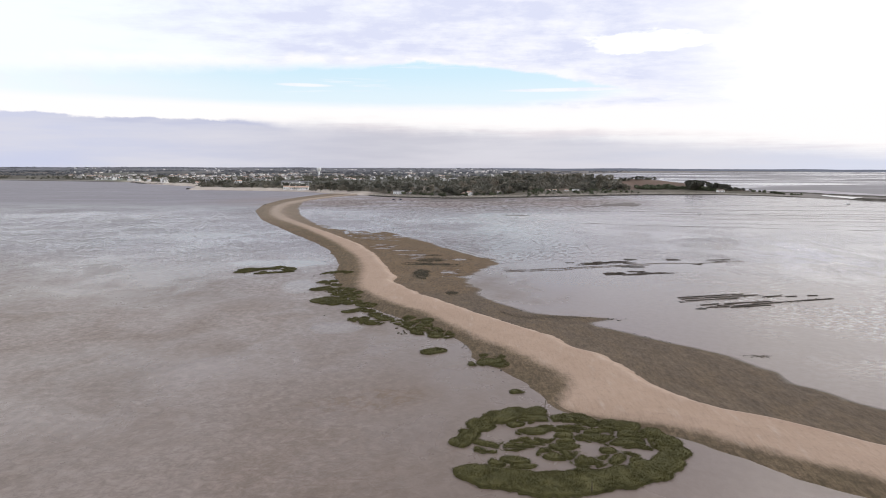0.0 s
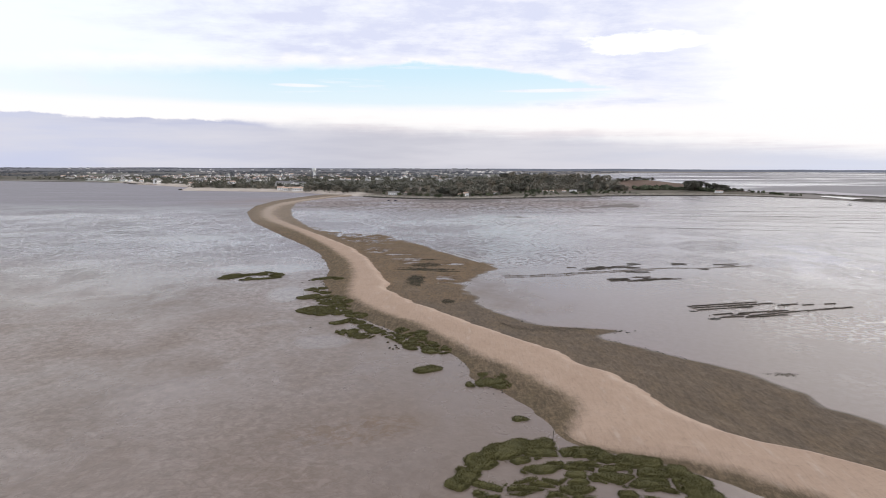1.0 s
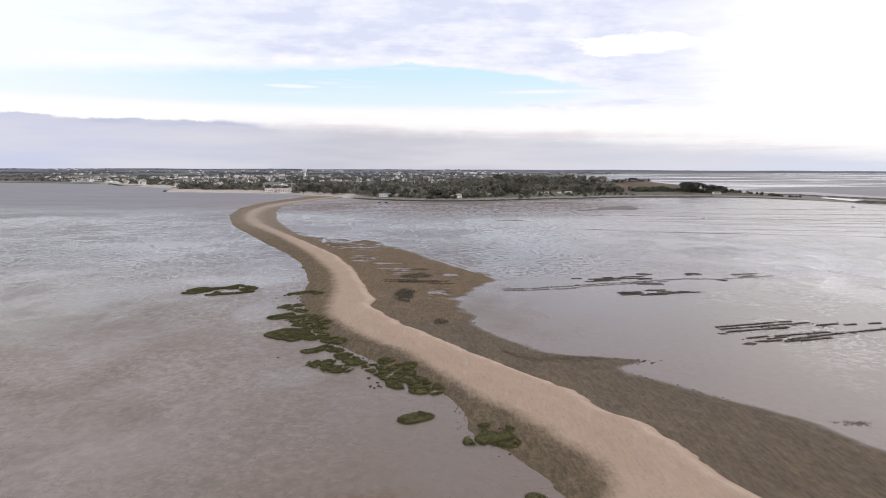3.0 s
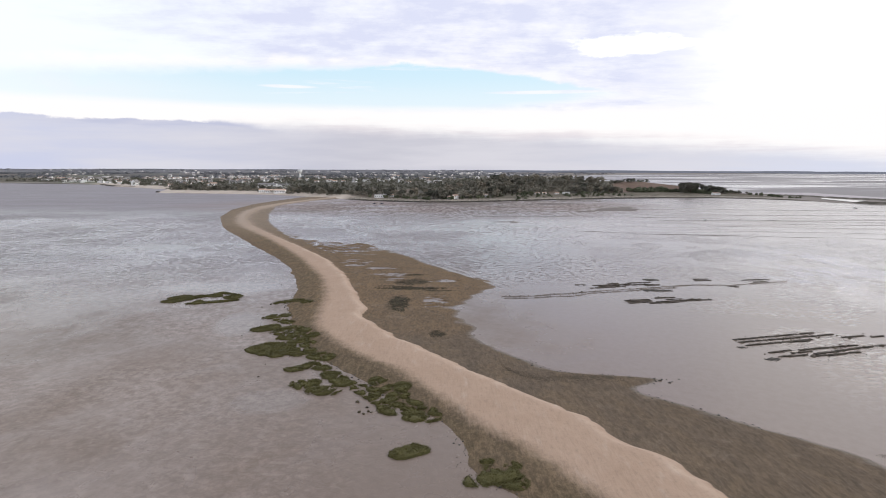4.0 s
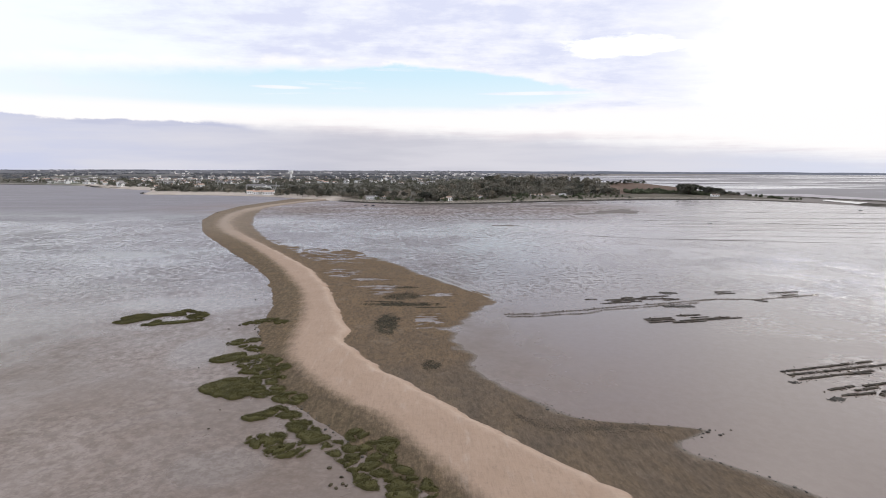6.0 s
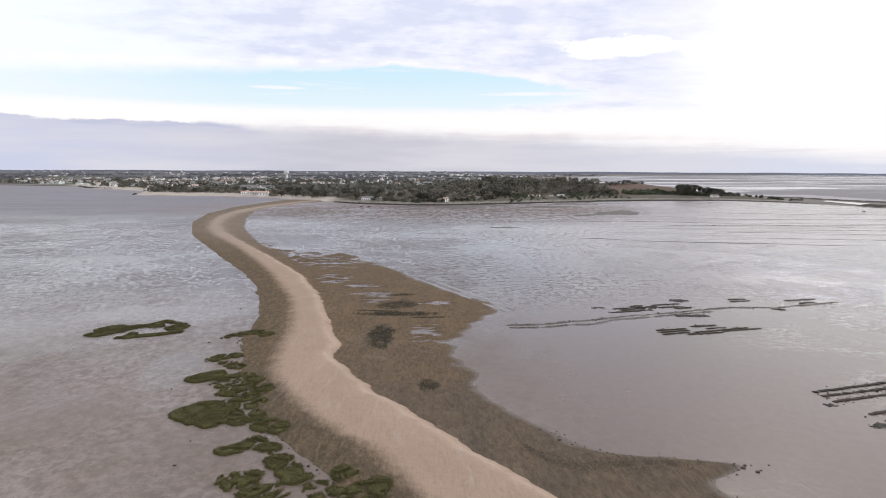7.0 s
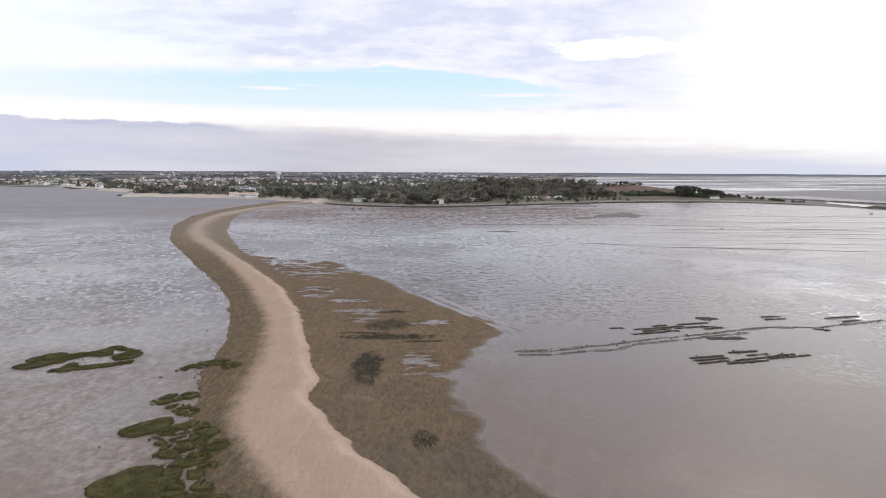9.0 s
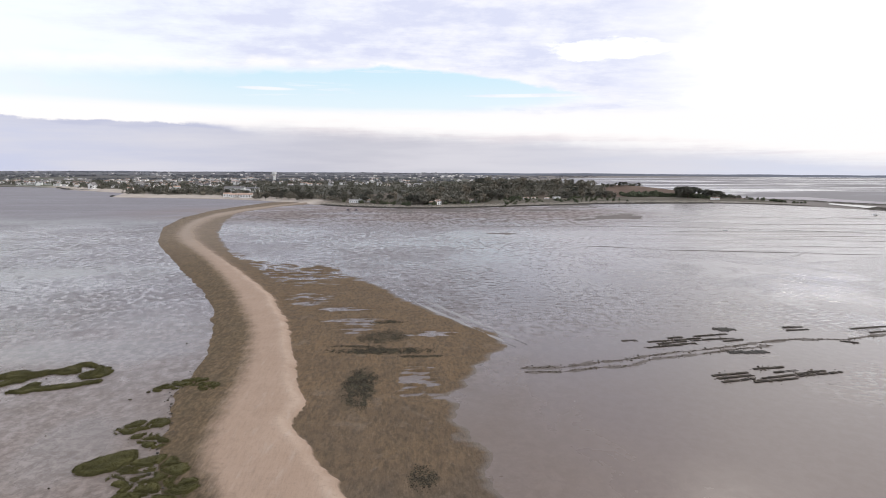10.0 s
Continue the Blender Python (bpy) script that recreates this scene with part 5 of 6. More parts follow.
# stones along the edges of the bank
pts = []
for y in np.arange(96, 124, 0.22):
    pts.append((np.interp(y, rows_y, GR) + rs.normal(0.2, 0.7), y, 0.0))
for y in np.arange(84, 175, 0.4):
    pts.append((np.interp(y, rows_y, GL) + rs.normal(-0.2, 0.6), y, 0.0))
# ribbed low rubble across the point
ribs = []
for s in np.arange(9, 27, 0.23):
    x = np.interp(s, (0, 6.5, 12.2, 15.9, 21.1, 27), (7.8, 10.7, 13.9, 17.1, 22.3, 28.2)) + rs.normal(0, 0.1)
    y = np.interp(x, (7.8, 10.7, 13.9, 17.1, 22.3, 28.5), (126.7, 121.6, 117.2, 115.4, 115.2, 115.6))
    deep = rs.uniform(1.0, 2.0)
    for q in np.arange(-deep, deep, 0.12):
        if rs.rand() < 0.8:
            ribs.append((x - 0.35 * q + rs.normal(0, 0.09), y + q + rs.normal(0, 0.25), max(0.0, float(bank_height(np.array(x), np.array(y + q))[0]))))
stones("rubble_ribs", ribs, rs.uniform(0.028, 0.062, len(ribs)), SILTY, "ribbed bands of dark rubble on the gravel point", "rubble", 31)
stones("edge_stones", pts, rs.gamma(1.6, 0.035, len(pts)) + 0.03, STONE, "dark stones strewn along the gravel bank's edge", "stones", 3)
stones("mud_stones", [(34.7, 113.6, 0), (35.2, 113.9, 0), (33.6, 114.4, 0), (34.1, 114.9, 0), (33.0, 115.0, 0), (36.6, 114.9, 0)], [0.22, 0.14, 0.26, 0.18, 0.2, 0.12], STONE,
       "few dark rocks at the gravel point's tip", "rocks", 8)

# ---- poles in the mud ----
bm = bmesh.new()
bmesh.ops.create_cone(bm, cap_ends=True, segments=8, radius1=0.05, radius2=0.035, depth=1.4, matrix=pose(0, 0, 0.5))
pole = tagged(part("pole", bm, WOOD, None), "thin upright wooden pole beside the grass ring", "pole", "marker poles")
pole.matrix_basis = pose(12.8, 70.4, 0, 2, 3, 0)
copy_thing(pole, pose(13.9, 51.2, 0, -3, 2, 40))
stones("mud_tufts", [(x, y, 0) for x, y in ((-8.0, 104.2), (-7.4, 103.6), (-6.9, 104.3), (-7.2, 105.6), (-8.6, 107.4), (-6.5, 104.0), (-24, 117.0), (-35.5, 160.5), (-34.2, 163.0), (-30.5, 160.0), (-37.5, 186.0),
                                              (-52.6, 169.8), (-51.0, 169.0), (-33.0, 138.5), (-24.5, 122.5), (-40.0, 150.0))], [0.3, 0.25, 0.3, 0.25, 0.3, 0.2, 0.14, 0.2, 0.35, 0.25, 0.15, 0.2, 0.15, 0.16, 0.14, 0.12],
       WEED, "small dark tufts and stones on the mud", "stones", 14)


# ---- trees ----
def leaf_mat(name, colour):
    m, tree, b = mat_new(name)
    N = Nodes(tree)
    n = N.noise(N.place(), 0.5, 4, 0.6)
    c = N.mix(n, tuple(0.72 * v for v in colour), tuple(1.35 * v for v in colour))
    c = N.mix(1.0, c, N.mix(N.rand(), (0.78, 0.80, 0.80), (1.22, 1.18, 1.16)), "MULTIPLY")
    c = N.mix(1.0, c, N.mix(N.island(), (0.78, 0.78, 0.78), (1.2, 1.2, 1.2)), "MULTIPLY")
    tree.links.new(c, b.inputs["Base Color"])
    b.inputs["Roughness"].default_value = 0.8
    return m


BARK = mat_plain("bark", (0.10, 0.078, 0.06), 0.9, 0.3, 4)
# the haze kind has aerial haze put into its blue-grey leaf colour
LEAF = {"pine": leaf_mat("pine_needles", (0.094, 0.092, 0.070)), "oak": leaf_mat("grey_green_leaves", (0.166, 0.156, 0.122)), "bare": leaf_mat("brown_twigs", (0.205, 0.180, 0.135)), "haze": leaf_mat("hazed_leaves", (0.180, 0.184, 0.200)), "town": leaf_mat("garden_leaves", (0.105, 0.102, 0.074)),
        "scrub": leaf_mat("scrub_leaves", (0.115, 0.128, 0.075))}


def crown_cloud(r, lobes, n, size):
    """Small leafy clumps, as crossed leaf cards, spread through lobes (x, y, z, rx, rz)."""
    L = np.array(lobes, float)
    w = L[:, 3] ** 2 * L[:, 4]
    K = L[r.choice(len(L), n, p=w / w.sum())]

    def unit(v):
        return v / np.linalg.norm(v, axis=1, keepdims=True)

    d = unit(r.normal(size=(n, 3)))
    q = r.uniform(0.55, 1.05, (n, 1)) ** 0.5
    c = K[:, :3] + d * K[:, [3, 3, 4]] * q
    a, b2 = unit(r.normal(size=(n, 3))), r.normal(size=(n, 3))
    b2 = unit(b2 - a * (a * b2).sum(1, keepdims=True))
    s = size * r.uniform(0.6, 1.3, (n, 1))
    V = np.stack([c - a * s - b2 * s * 0.4, c + a * s * 0.3 - b2 * s, c + a * s + b2 * s * 0.3, c - a * s * 0.2 + b2 * s], 1).reshape(-1, 3)
    return V.tolist(), np.arange(n * 4).reshape(n, 4).tolist()


def tree_lobes(r, kind, h, w):
    if kind == "pine":
        k = [(r.normal(0, w * 0.45), r.normal(0, w * 0.45), h * r.uniform(0.45, 0.90), w * r.uniform(0.45, 0.65), h * r.uniform(0.11, 0.18)) for _ in range(9)]
    elif kind == "scrub":
        k = [(r.normal(0, w * 0.5), r.normal(0, w * 0.5), h * r.uniform(0.3, 0.6), w * r.uniform(0.35, 0.6), h * r.uniform(0.25, 0.4)) for _ in range(6)]
    else:
        k = [(r.normal(0, w * 0.4), r.normal(0, w * 0.4), h * r.uniform(0.22, 0.80), w * r.uniform(0.40, 0.62), h * r.uniform(0.15, 0.24)) for _ in range(10)]
    return k


def build_tree(kind, seed, h, w):
    r = np.random.RandomState(seed)
    t = new("tree" if kind != "scrub" else "bush")
    lobes = tree_lobes(r, kind, h, w)
    bm = bmesh.new()
    top = Vector((r.normal(0, 0.3), r.normal(0, 0.3), h * 0.62))
    ends = [(Vector((0, 0, -0.6)), top, 0.035 * h, 0.018 * h)] + [(top * r.uniform(0.5, 0.95), Vector(l[:3]), 0.014 * h, 0.005 * h) for l in lobes[:5]]
    for a, b2, r1, r2 in ends:
        d = b2 - a
        m = Matrix.Translation((a + b2) / 2) @ d.to_track_quat("Z", "Y").to_matrix().to_4x4()
        bmesh.ops.create_cone(bm, cap_ends=False, segments=6, radius1=r1, radius2=r2, depth=d.length, matrix=m)
    part("trunk", bm, BARK, t)
    V, F = crown_cloud(r, lobes, 1000 if kind != "scrub" else 500, 0.055 * h if kind != "scrub" else 0.095 * h)
    soup("crown", V, F, LEAF[kind], t)
    return t


LABELS = {"pine": "dark green maritime pine on the headland", "oak": "grey-green broadleaf tree on the headland", "bare": "brownish half-bare tree among the coastal woods",
          "scrub": "low green coastal bush near the shore"}
protos = {}
for kind, spec in (("pine", ((31, 9, 4.0), (32, 7.5, 3.6), (33, 10.5, 4.6))), ("oak", ((41, 8, 4.4), (42, 6.5, 4.0), (43, 9, 5.0))), ("bare", ((51, 9, 3.5), (52, 10.5, 3.4))),
                   ("scrub", ((61, 3.5, 2.4), (62, 4.5, 2.8)))):
    protos[kind] = [tagged(build_tree(kind, s, h, w), LABELS[kind], "tree" if kind != "scrub" else "bush", "coastal trees") for s, h, w in spec]
spare = {id(p): True for ps in protos.values() for p in ps}


def plant(kind, x, y, s=1.0):
    p = protos[kind][rs.randint(len(protos[kind]))]
    z = float(land_height(np.array([x]), np.array([y]))[0])
    m = pose(x, y, z, 0, 0, rs.uniform(0, 360)) @ Matrix.Diagonal((s, s, s, 1))
    if spare.pop(id(p), False):
        p.matrix_basis = m
    else:
        copy_thing(p, m).scale = (s, s, s)


def wood(n, x0, x1, d0, d1, kinds, s0=0.8, s1=1.2, thr=0.0, gap=3.0):
    """n trees between two depths behind the front of the woods."""
    done = []
    for _ in range(n * 14):
        if len(done) >= n:
            break
        x = rs.uniform(x0, x1)
        y = along(FOOT, x) + d0 + (d1 - d0) * rs.rand() ** 1.25
        if vnoise(x, y, 22, 2) < thr or any(abs(x - a) + abs(y - b) * 0.6 < gap for a, b in done):
            continue
        done.append((x, y))
        plant(kinds[rs.randint(len(kinds))], x, y, rs.uniform(s0, s1))


wood(34, -330, -150, 6, 40, ("pine", "oak", "oak"), 0.55, 0.85, 0.0, 4.0)
wood(66, -150, 20, 2, 60, ("pine", "pine", "oak", "bare", "pine"), 0.6, 0.9, 0.12, 4.0)
wood(52, 5, 95, 2, 110, ("oak", "oak", "bare", "pine", "oak"), 0.75, 1.05, 0.0, 5.0)
wood(72, 80, 215, 0, 95, ("oak", "oak", "oak", "bare", "pine", "oak"), 0.72, 1.0, 0.0, 5.0)
wood(40, -60, 215, -7, 3, ("scrub",), 0.5, 0.9, 0.0, 4.0)
wood(60, 75, 215, -60, -6, ("scrub",), 0.3, 0.7, 0.3, 4.0)
wood(8, 196, 222, 0, 18, ("oak", "pine"), 0.5, 0.75, 0.0, 4.0)
for i in range(20):  # the dark hedge on the crest of the headland
    u = rs.rand()
    plant(("pine", "scrub")[i % 2], 226 + 62 * u, 772 + 30 * u + rs.uniform(-4, 4), rs.uniform(0.36, 0.60))
for i in range(64):  # green scrub below the field
    x = 238 + 82 * rs.rand()
    plant("scrub", x, along(FOOT, x) + rs.uniform(2, 26), rs.uniform(0.8, 1.35))
for i in range(26):  # tall pines at the end of the headland
    x = 296 + 48 * rs.rand() ** 1.1
    plant(("pine", "pine", "oak")[i % 3], x, 702 + rs.uniform(0, 48) - 0.2 * (x - 296), rs.uniform(1.0, 1.35) - 0.013 * (x - 296))
for i in range(14):
    x = 318 + 34 * rs.rand()
    plant(("oak", "pine")[i % 2], x, along(FOOT, x) + rs.uniform(2, 12), rs.uniform(0.38, 0.55))
for i in range(22):
    x = 352 + 34 * rs.rand()
    plant("scrub", x, along(FOOT, x) + rs.uniform(0, 12), rs.uniform(0.35, 0.85))


def meadow_at(x, y):
    return x > 206 + 0.39 * (y - 703) and 745 < y < 860


def woods(name, n, area, size, kind, label, seed, ok=None, gap=40, thr=0.42):
    """Far trees too many to count, in one mesh."""
    r = np.random.RandomState(seed)
    V, F = [], []
    x0, x1, y0, y1 = area
    tries = 0
    while tries < n:
        tries += 1
        y = y0 * (y1 / y0) ** r.rand()
        x = r.uniform(x0, x1) * (y / y1 if ok == "fan" else 1)
        if ok == "wood" and (y < along(FOOT, x) + 1.5 or y > along(FOOT, x) + (110 if x > 15 else 62)):
            continue
        if ok == "crest" and abs(y - 772 - 0.5 * (x - 226)) > 4 or ok != "crest" and meadow_at(x, y):
            continue
        if ok not in ("wood", "crest") and shore_distance(np.array(x), np.array(y)) < gap or vnoise(x, y, 70 + y * 0.02, 1) < thr:
            continue
        z = float(land_height(np.array(x), np.array(y)))
        h = size * r.uniform(0.7, 1.3) * (0.68 if ok == "wood" and x < 15 else 1.0)
        g = max(1.0, y / 1400)
        lobes = [(x + r.normal(0, h * 0.35 * g), y + r.normal(0, h * 0.35), z + h * r.uniform(0.3, 0.75), h * r.uniform(0.22, 0.34) * g, h * 0.25) for _ in range(4)]
        v, f = crown_cloud(r, lobes, 46, 0.105 * h * g)
        k = len(V)
        V += v
        F += [tuple(i + k for i in q) for q in f]
    return tagged(soup(name, V, F, LEAF[kind]), label, "woods", kind="stuff")


woods("thicket", 900, (-300, 225, 578, 800), 6.6, "oak", "dense grey-green thicket under the coastal trees", 7, "wood", thr=0.10)
woods("thicket", 500, (-300, 225, 578, 800), 6.2, "bare", "brownish bare thicket under the coastal trees", 8, "wood", thr=0.2)
woods("thicket", 500, (-340, -120, 690, 860), 4.6, "pine", "dark evergreens behind the beach", 28, "wood", thr=0.12)
woods("thicket", 260, (-300, 225, 578, 800), 6.6, "pine", "dark evergreens filling the coastal wood", 18, "wood", thr=0.3)
woods("hedge", 160, (228, 290, 772, 806), 3.0, "pine", "dark hedge along the crest of the headland", 19, "crest", thr=0.0)
woods("thicket", 380, (246, 350, 690, 740), 2.6, "scrub", "low dense green scrub on the headland's shore", 9, "wood", thr=0.1)
woods("far_woods", 1700, (-1050, 130, 720, 1450), 5.6, "town", "mixed trees among the houses behind the shore", 3, thr=0.36)
woods("far_woods", 1600, (-1050, -320, 800, 1300), 4.8, "town", "dark trees between the houses along the far beach", 14, gap=16, thr=0.2)
woods("far_woods", 900, (-1050, 130, 700, 1400), 6.2, "pine", "dark pines among the houses behind the shore", 4)
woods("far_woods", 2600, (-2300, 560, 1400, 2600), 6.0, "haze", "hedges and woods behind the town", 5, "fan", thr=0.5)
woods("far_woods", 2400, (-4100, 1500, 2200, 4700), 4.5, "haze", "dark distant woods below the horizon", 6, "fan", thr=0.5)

# ---- houses ----
PLASTER = mat_plain("white_plaster", (0.90, 0.89, 0.87), 0.9, 0.05, 0.6)
TILE = mat_plain("orange_clay_tile", (0.40, 0.29, 0.24), 0.9, 0.25, 2.0, each="object")
SLATE = mat_plain("grey_slate", (0.25, 0.24, 0.24), 0.8, 0.2, 2.0, each="object")
PANE = mat_plain("dark_window_glass", (0.03, 0.035, 0.04), 0.15, 0.2, 1.0)


def build_house(w, d, h, rise, roof):
    t = new("house")
    bm = bmesh.new()
    box(bm, w, d, h + 1.0, pose(0, 0, -1.0))
    for s in (-1, 1):
        g = [bm.verts.new(p) for p in ((s * w / 2, -d / 2, h), (s * w / 2, d / 2, h), (s * w / 2, 0, h + rise))]
        bm.faces.new(g)
    part("wall", bm, PLASTER, t)
    bm = bmesh.new()
    e, k = 0.35, rise / (d / 2)
    prof = [(-d / 2 - e, h - e * k), (0, h + rise), (d / 2 + e, h - e * k), (d / 2 + e, h - e * k + 0.22), (0, h + rise + 0.25), (-d / 2 - e, h - e * k + 0.22)]
    a = [bm.verts.new((-w / 2 - e, y, z + 0.01)) for y, z in prof]
    b2 = [bm.verts.new((w / 2 + e, y, z + 0.01)) for y, z in prof]
    for i in range(6):
        bm.faces.new((a[i], a[(i + 1) % 6], b2[(i + 1) % 6], b2[i]))
    bm.faces.new(a[:3] + a[3:])
    bm.faces.new(b2)
    r = part("roof", bm, roof, t)
    bm = bmesh.new()
    box(bm, 0.7, 0.5, 1.5, pose(w * 0.3, 0, h + rise - 0.5))
    part("chimney", bm, PLASTER, r)
    for i in range(int(w // 3)):
        x = -w / 2 + 1.6 + i * 3.0
        for z in ([0.9, 3.6] if h > 4.5 else [0.9]):
            bm = bmesh.new()
            box(bm, 1.1, 0.12, 1.3, pose(x, -d / 2 - 0.03, z))
            part("window", bm, PANE, t)
    return t


HOUSES = [tagged(build_house(*spec), label, "house", "houses of the town") for spec, label in (
    ((11, 8, 3.4, 1.4, TILE), "low white house with an orange tiled roof"), ((9, 7, 5.6, 1.5, TILE), "two-storey white house with an orange tiled roof"),
    ((13, 8, 3.2, 1.3, TILE), "long low white house with a clay-tile roof"), ((10, 8, 5.4, 3.2, SLATE), "white house with a steep slate roof"),
    ((18, 10, 4.0, 1.2, SLATE), "long pale building with a flat grey roof"))]
fresh = set(range(len(HOUSES)))


def put_house(x, y, yaw, k, s=1.0):
    z = float(land_height(np.array(x), np.array(y)))
    m = pose(x, y, z, 0, 0, yaw) @ Matrix.Diagonal((s, s, s, 1))
    if k in fresh:
        fresh.discard(k)
        HOUSES[k].matrix_basis = m
    else:
        copy_thing(HOUSES[k], m).scale = (s, s, s)


put_house(-461, 985, 78, 3, 1.0)
# parts of the town: bearing as x over depth, distance, number
for lo, hi, near_d, far_d, n in ((-0.665, -0.625, 1010, 1500, 16), (-0.63, -0.575, 990, 1300, 44), (-0.57, -0.50, 960, 1500, 22), (-0.49, -0.37, 830, 1500, 60), (-0.355, -0.30, 930, 1300, 38),
                                 (-0.36, -0.23, 1000, 2100, 80), (-0.23, 0.02, 1000, 1900, 52)):
    for k in range(n):
        d = near_d * (far_d / near_d) ** rs.rand()
        x, y = d * rs.uniform(lo, hi), 84 + d
        if shore_distance(np.array(x), np.array(y)) > 24:
            put_house(x, y, rs.uniform(-45, 45), rs.randint(0, 5), rs.uniform(0.55, 0.9))
for x, y, k, yaw, size in ((-212, 830, 4, 4, 1.3), (-196, 842, 4, 6, 1.1), (-168, 716, 2, 4, 0.95), (-182, 724, 0, 5, 0.8), (-192, 732, 0, 20, 0.8), (-45, 606, 4, 6, 0.62), (-36, 614, 2, 0, 0.55), (22, 577, 0, -15, 0.6), (26, 583, 1, 10, 0.55), (58, 622, 0, 5, 0.45),
                           (118, 668, 2, 0, 0.4), (126, 670, 0, 5, 0.4), (152, 680, 4, 8, 0.4), (141, 676, 2, -6, 0.35), (316, 676, 2, 5, 0.6), (318, 712, 0, 5, 0.3)):
    put_house(x, y, yaw, k, size)

# ---- roofs and walls far behind the town ----
V, F = [], []
for k in range(520):
    y = 1500 * (3600 / 1500) ** rs.rand()
    x = rs.uniform(-0.62, 0.16) * y
    if k > 440:  # the village on the bay
        y = rs.uniform(2400, 2900)
        x = rs.uniform(0.05, 0.19) * y
    elif vnoise(x, y, 160, 4) < 0.60:
        continue
    if shore_distance(np.array(x), np.array(y)) < 40:
        continue
    z = float(land_height(np.array(x), np.array(y)))
    w, d, h, up = rs.uniform(3, 6), rs.uniform(3, 4.5), rs.uniform(2.0, 3.6), rs.uniform(0.8, 1.6)
    a = rs.uniform(-0.5, 0.5)
    i = len(V)
    for u, v, k in ((-w, -d, -1), (w, -d, -1), (w, d, -1), (-w, d, -1), (-w, -d, h), (w, -d, h), (w, d, h), (-w, d, h), (-w, 0, h + up), (w, 0, h + up)):
        V.append((x + u * math.cos(a) - v * math.sin(a), y + u * math.sin(a) + v * math.cos(a), z + k))
    F += [tuple(i + j for j in f) for f in ((0, 1, 5, 4), (1, 2, 6, 9, 5), (2, 3, 7, 6), (3, 0, 4, 8, 7), (4, 5, 9, 8), (7, 8, 9, 6))]
FAR_WALL = mat_plain("distant_white_walls", (0.62, 0.60, 0.60), 0.9, 0.1, 0.05, each="island")
tagged(soup("far_houses", V, F, FAR_WALL), "tiny white houses scattered far behind the town", "houses", kind="stuff")

# ---- water tower ----
CONC = mat_plain("white_concrete", (0.86, 0.86, 0.84), 0.8, 0.1, 0.5)
tower = new("water_tower")
bm = bmesh.new()
bmesh.ops.create_cone(bm, cap_ends=True, segments=24, radius1=3.2, radius2=2.6, depth=16, matrix=pose(0, 0, 7))
part("stem", bm, CONC, tower)
bm = bmesh.new()
bmesh.ops.create_cone(bm, cap_ends=True, segments=24, radius1=3.0, radius2=5.6, depth=4, matrix=pose(0, 0, 17))
bmesh.ops.create_cone(bm, cap_ends=True, segments=24, radius1=5.6, radius2=5.4, depth=5, matrix=pose(0, 0, 21.51))
part("tank", bm, CONC, tower)
tower.matrix_basis = pose(-316, 1520, float(land_height(np.array(-316), np.array(1520))) - 2)
tagged(tower, "white concrete water tower above the town", "water tower")

# ---- stone revetment along the headland ----
for low, high, size, mat_s, label in ((1.0, 5.5, 0.42, STONE, "dark weed-covered foot of the stone revetment"), (5.0, 14.0, 0.5, PALE, "pale stone revetment along the headland's shore")):
    pts = []
    for x in np.arange(-76, 300, 0.15):
        y = along(SHORE, x) + rs.uniform(low, high)
        pts.append((x, y, float(land_height(np.array(x), np.array(y)))))
    stones("rip_rap", pts, rs.uniform(0.45, 1.2, len(pts)) * size, mat_s, label, "rocks", 5 + int(low))

# ---- small boat aground ----
HULL = mat_plain("white_boat_paint", (0.78, 0.78, 0.76), 0.4, 0.08, 3.0)
BLUE_HULL = mat_plain("dark_blue_boat_paint", (0.035, 0.045, 0.085), 0.45, 0.15, 3.0)


def small_boat(hull, label):
    boat = new("small_boat")
    bm = bmesh.new()
    rings = []
    for u, wide, deep in ((-2.2, 0.75, 0.6), (-1.0, 0.95, 0.65), (0.4, 0.95, 0.62), (1.6, 0.6, 0.5), (2.5, 0.05, 0.15)):
        rings.append([bm.verts.new((u, wide * k, z)) for k, z in ((-1, 0.85), (-0.85, 0.85 - deep * 0.6), (0, 0.85 - deep), (0.85, 0.85 - deep * 0.6), (1, 0.85))])
    for p, q in zip(rings, rings[1:]):
        for i in range(4):
            bm.faces.new((p[i], q[i], q[i + 1], p[i + 1]))
    bm.faces.new(rings[0])
    part("hull", bm, hull, boat)
    bm = bmesh.new()
    box(bm, 1.1, 1.1, 0.9, pose(-0.3, 0, 0.5), bevel=0.1)
    part("cabin", bm, hull, boat)
    for u in (-1.5, 1.0):
        bm = bmesh.new()
        box(bm, 0.3, 1.4 if u < 0 else 1.1, 0.05, pose(u, 0, 0.62))
        part("thwart", bm, WOOD, boat)
    return tagged(boat, label, "boat", "boats aground on the flats")


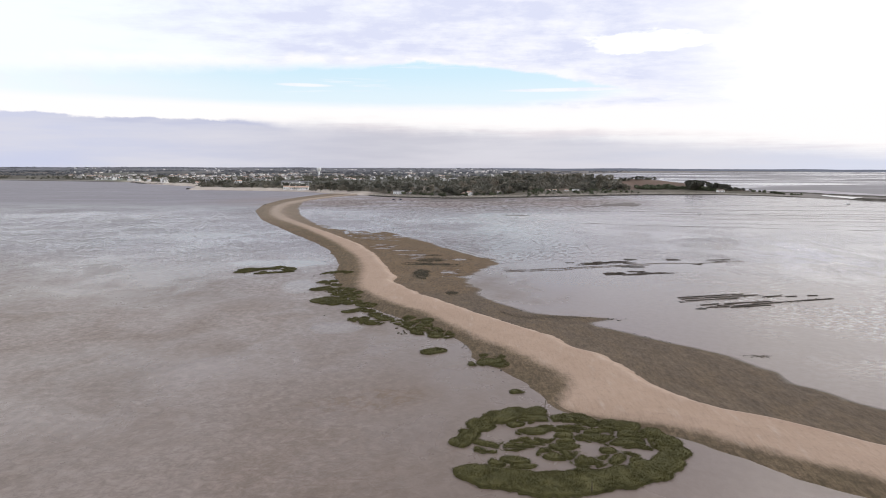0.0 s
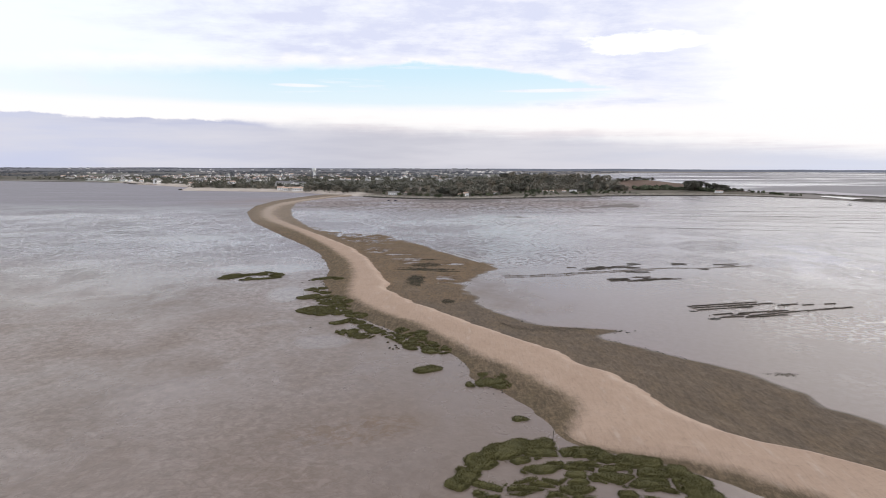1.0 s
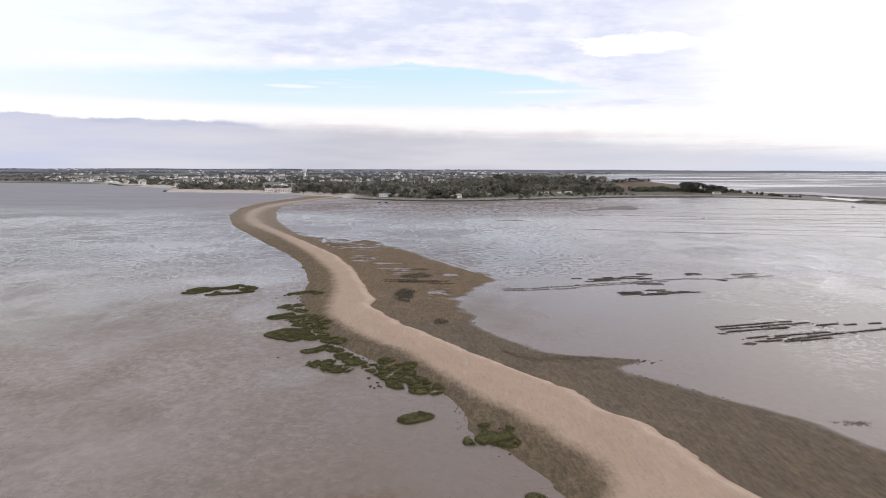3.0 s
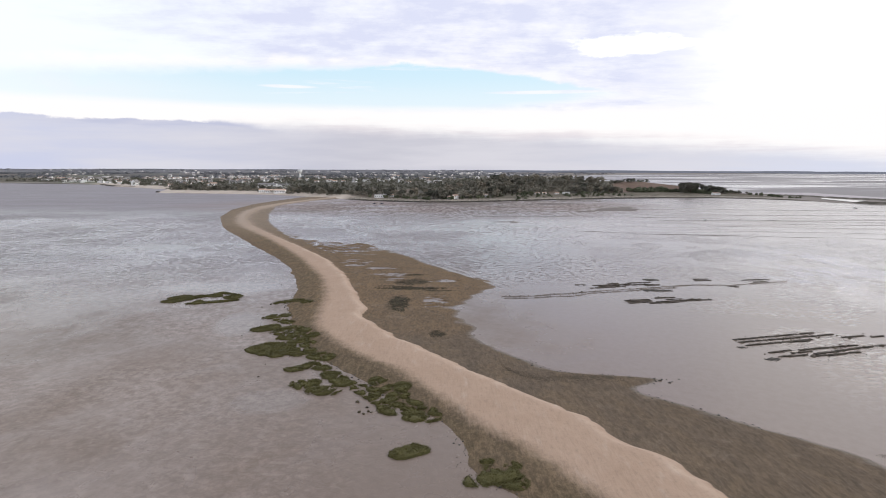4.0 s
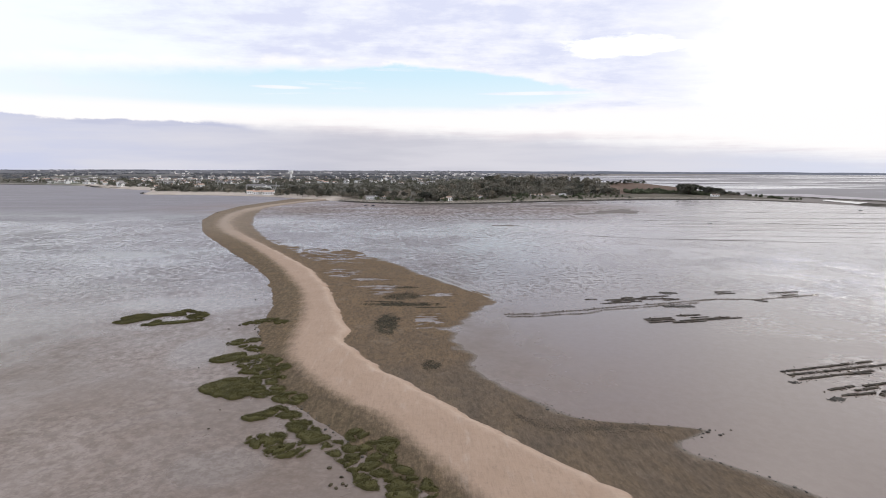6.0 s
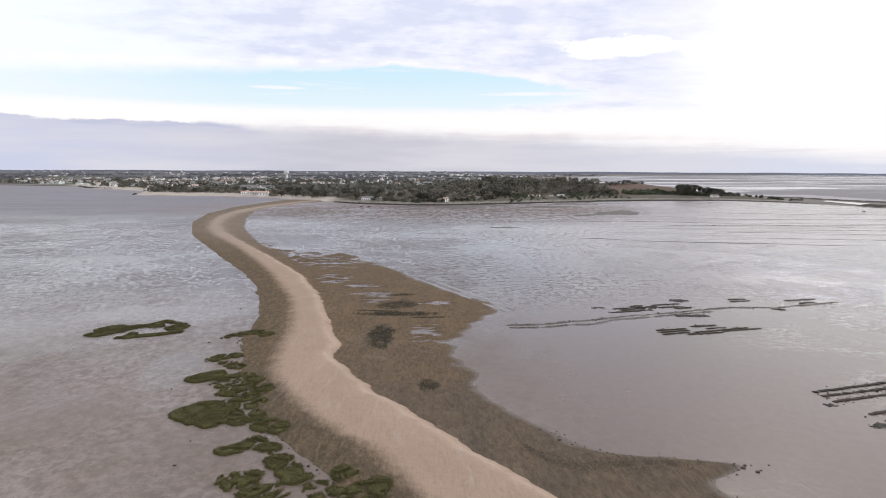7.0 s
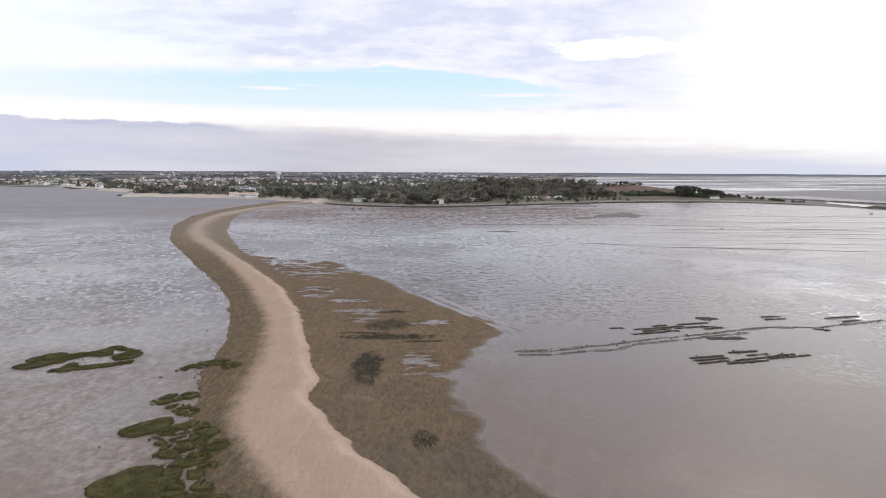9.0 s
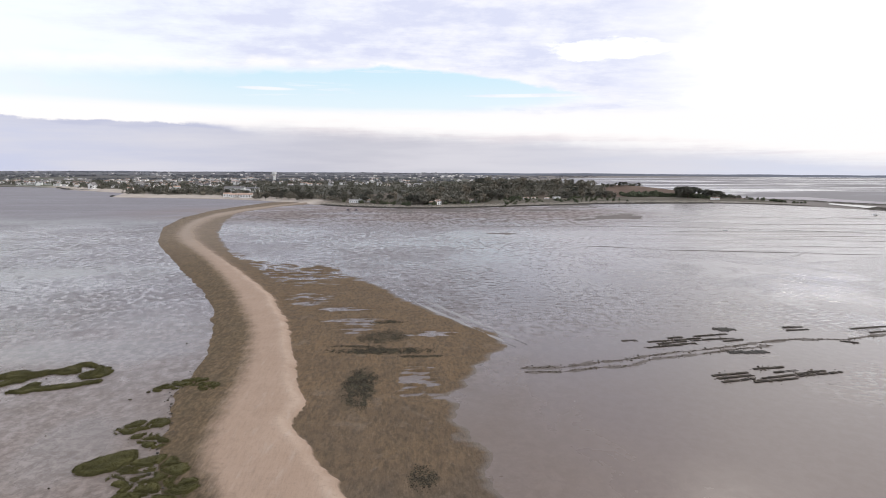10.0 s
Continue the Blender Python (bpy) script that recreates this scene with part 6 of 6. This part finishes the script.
small_boat(HULL, "small white boat lying aground on the mud").matrix_basis = pose(333.3, 486.2, -0.12, 0, 6, 12)
small_boat(HULL, "small white boat beside a drainage channel").matrix_basis = pose(164.4, 379.0, -0.12, 0, 5, 160) @ Matrix.Diagonal((0.6, 0.6, 0.6, 1))
for x, y, yaw in ((-44.5, 536.0, 20), (-38.6, 537.5, 165)):
    small_boat(BLUE_HULL, "small dark blue boat aground before the beach").matrix_basis = pose(x, y, -0.12, 0, 5, yaw) @ Matrix.Diagonal((0.7, 0.7, 0.7, 1))

# ---- stone groynes of the far beach, rocks on the spit's rim ----
for x0, y0, x1, y1, wide, high, label in ((-566, 1084, -520, 1022, 3.0, 1.2, "dark stone jetty before the far beach"), (-520, 1022, -448, 958, 4.0, 1.0, "dark stone jetty before the far beach"),
                                          (-336, 784, -330, 768, 1.6, 0.8, "short dark rock groyne at the beach's end")):
    pts = []
    for u in rs.rand(int(math.hypot(x1 - x0, y1 - y0) * 9)):
        q = rs.normal(0, 0.4)
        pts.append((x0 + (x1 - x0) * u + q * wide, y0 + (y1 - y0) * u + q * wide, high * max(0.0, 1 - abs(q)) * rs.rand()))
    stones("groyne", pts, rs.uniform(0.5, 1.1, len(pts)), STONE, label, "rocks", 40 + int(wide * 3))
stones("spit_rocks", [(-138.0, 459.7, 0.1), (-138.9, 461.0, 0.1), (-135.1, 493.6, 0.1), (-134.0, 494.4, 0.1)], [0.7, 0.5, 0.7, 0.45], STONE, "few dark rocks on the spit's outer rim", "rocks", 51)

# ---- salt pond behind the dike ----
POND, _, pond_b = mat_new("pond_water")
pond_b.inputs["Base Color"].default_value = (0.12, 0.12, 0.12, 1)
pond_b.inputs["Roughness"].default_value, pond_b.inputs["IOR"].default_value = 0.05, 1.34
u = np.linspace(0, 1, 30)[:, None]
v = np.linspace(0, 1, 12)[None, :]
X = (392 + (385 - 392) * u) * (1 - v) + (408 + (412 - 408) * u) * v + 1.2 * fnoise(u * 40, v * 9, 5, 3, 1)
Y = (614 + (553 - 614) * u) * (1 - v) + (633 + (580 - 633) * u) * v + 1.2 * fnoise(u * 40, v * 9, 5, 3, 2)
tagged(grid_mesh("pond", X, Y, np.full_like(X, 1.12), POND), "bright salt pond behind the low dike", kind="structure")
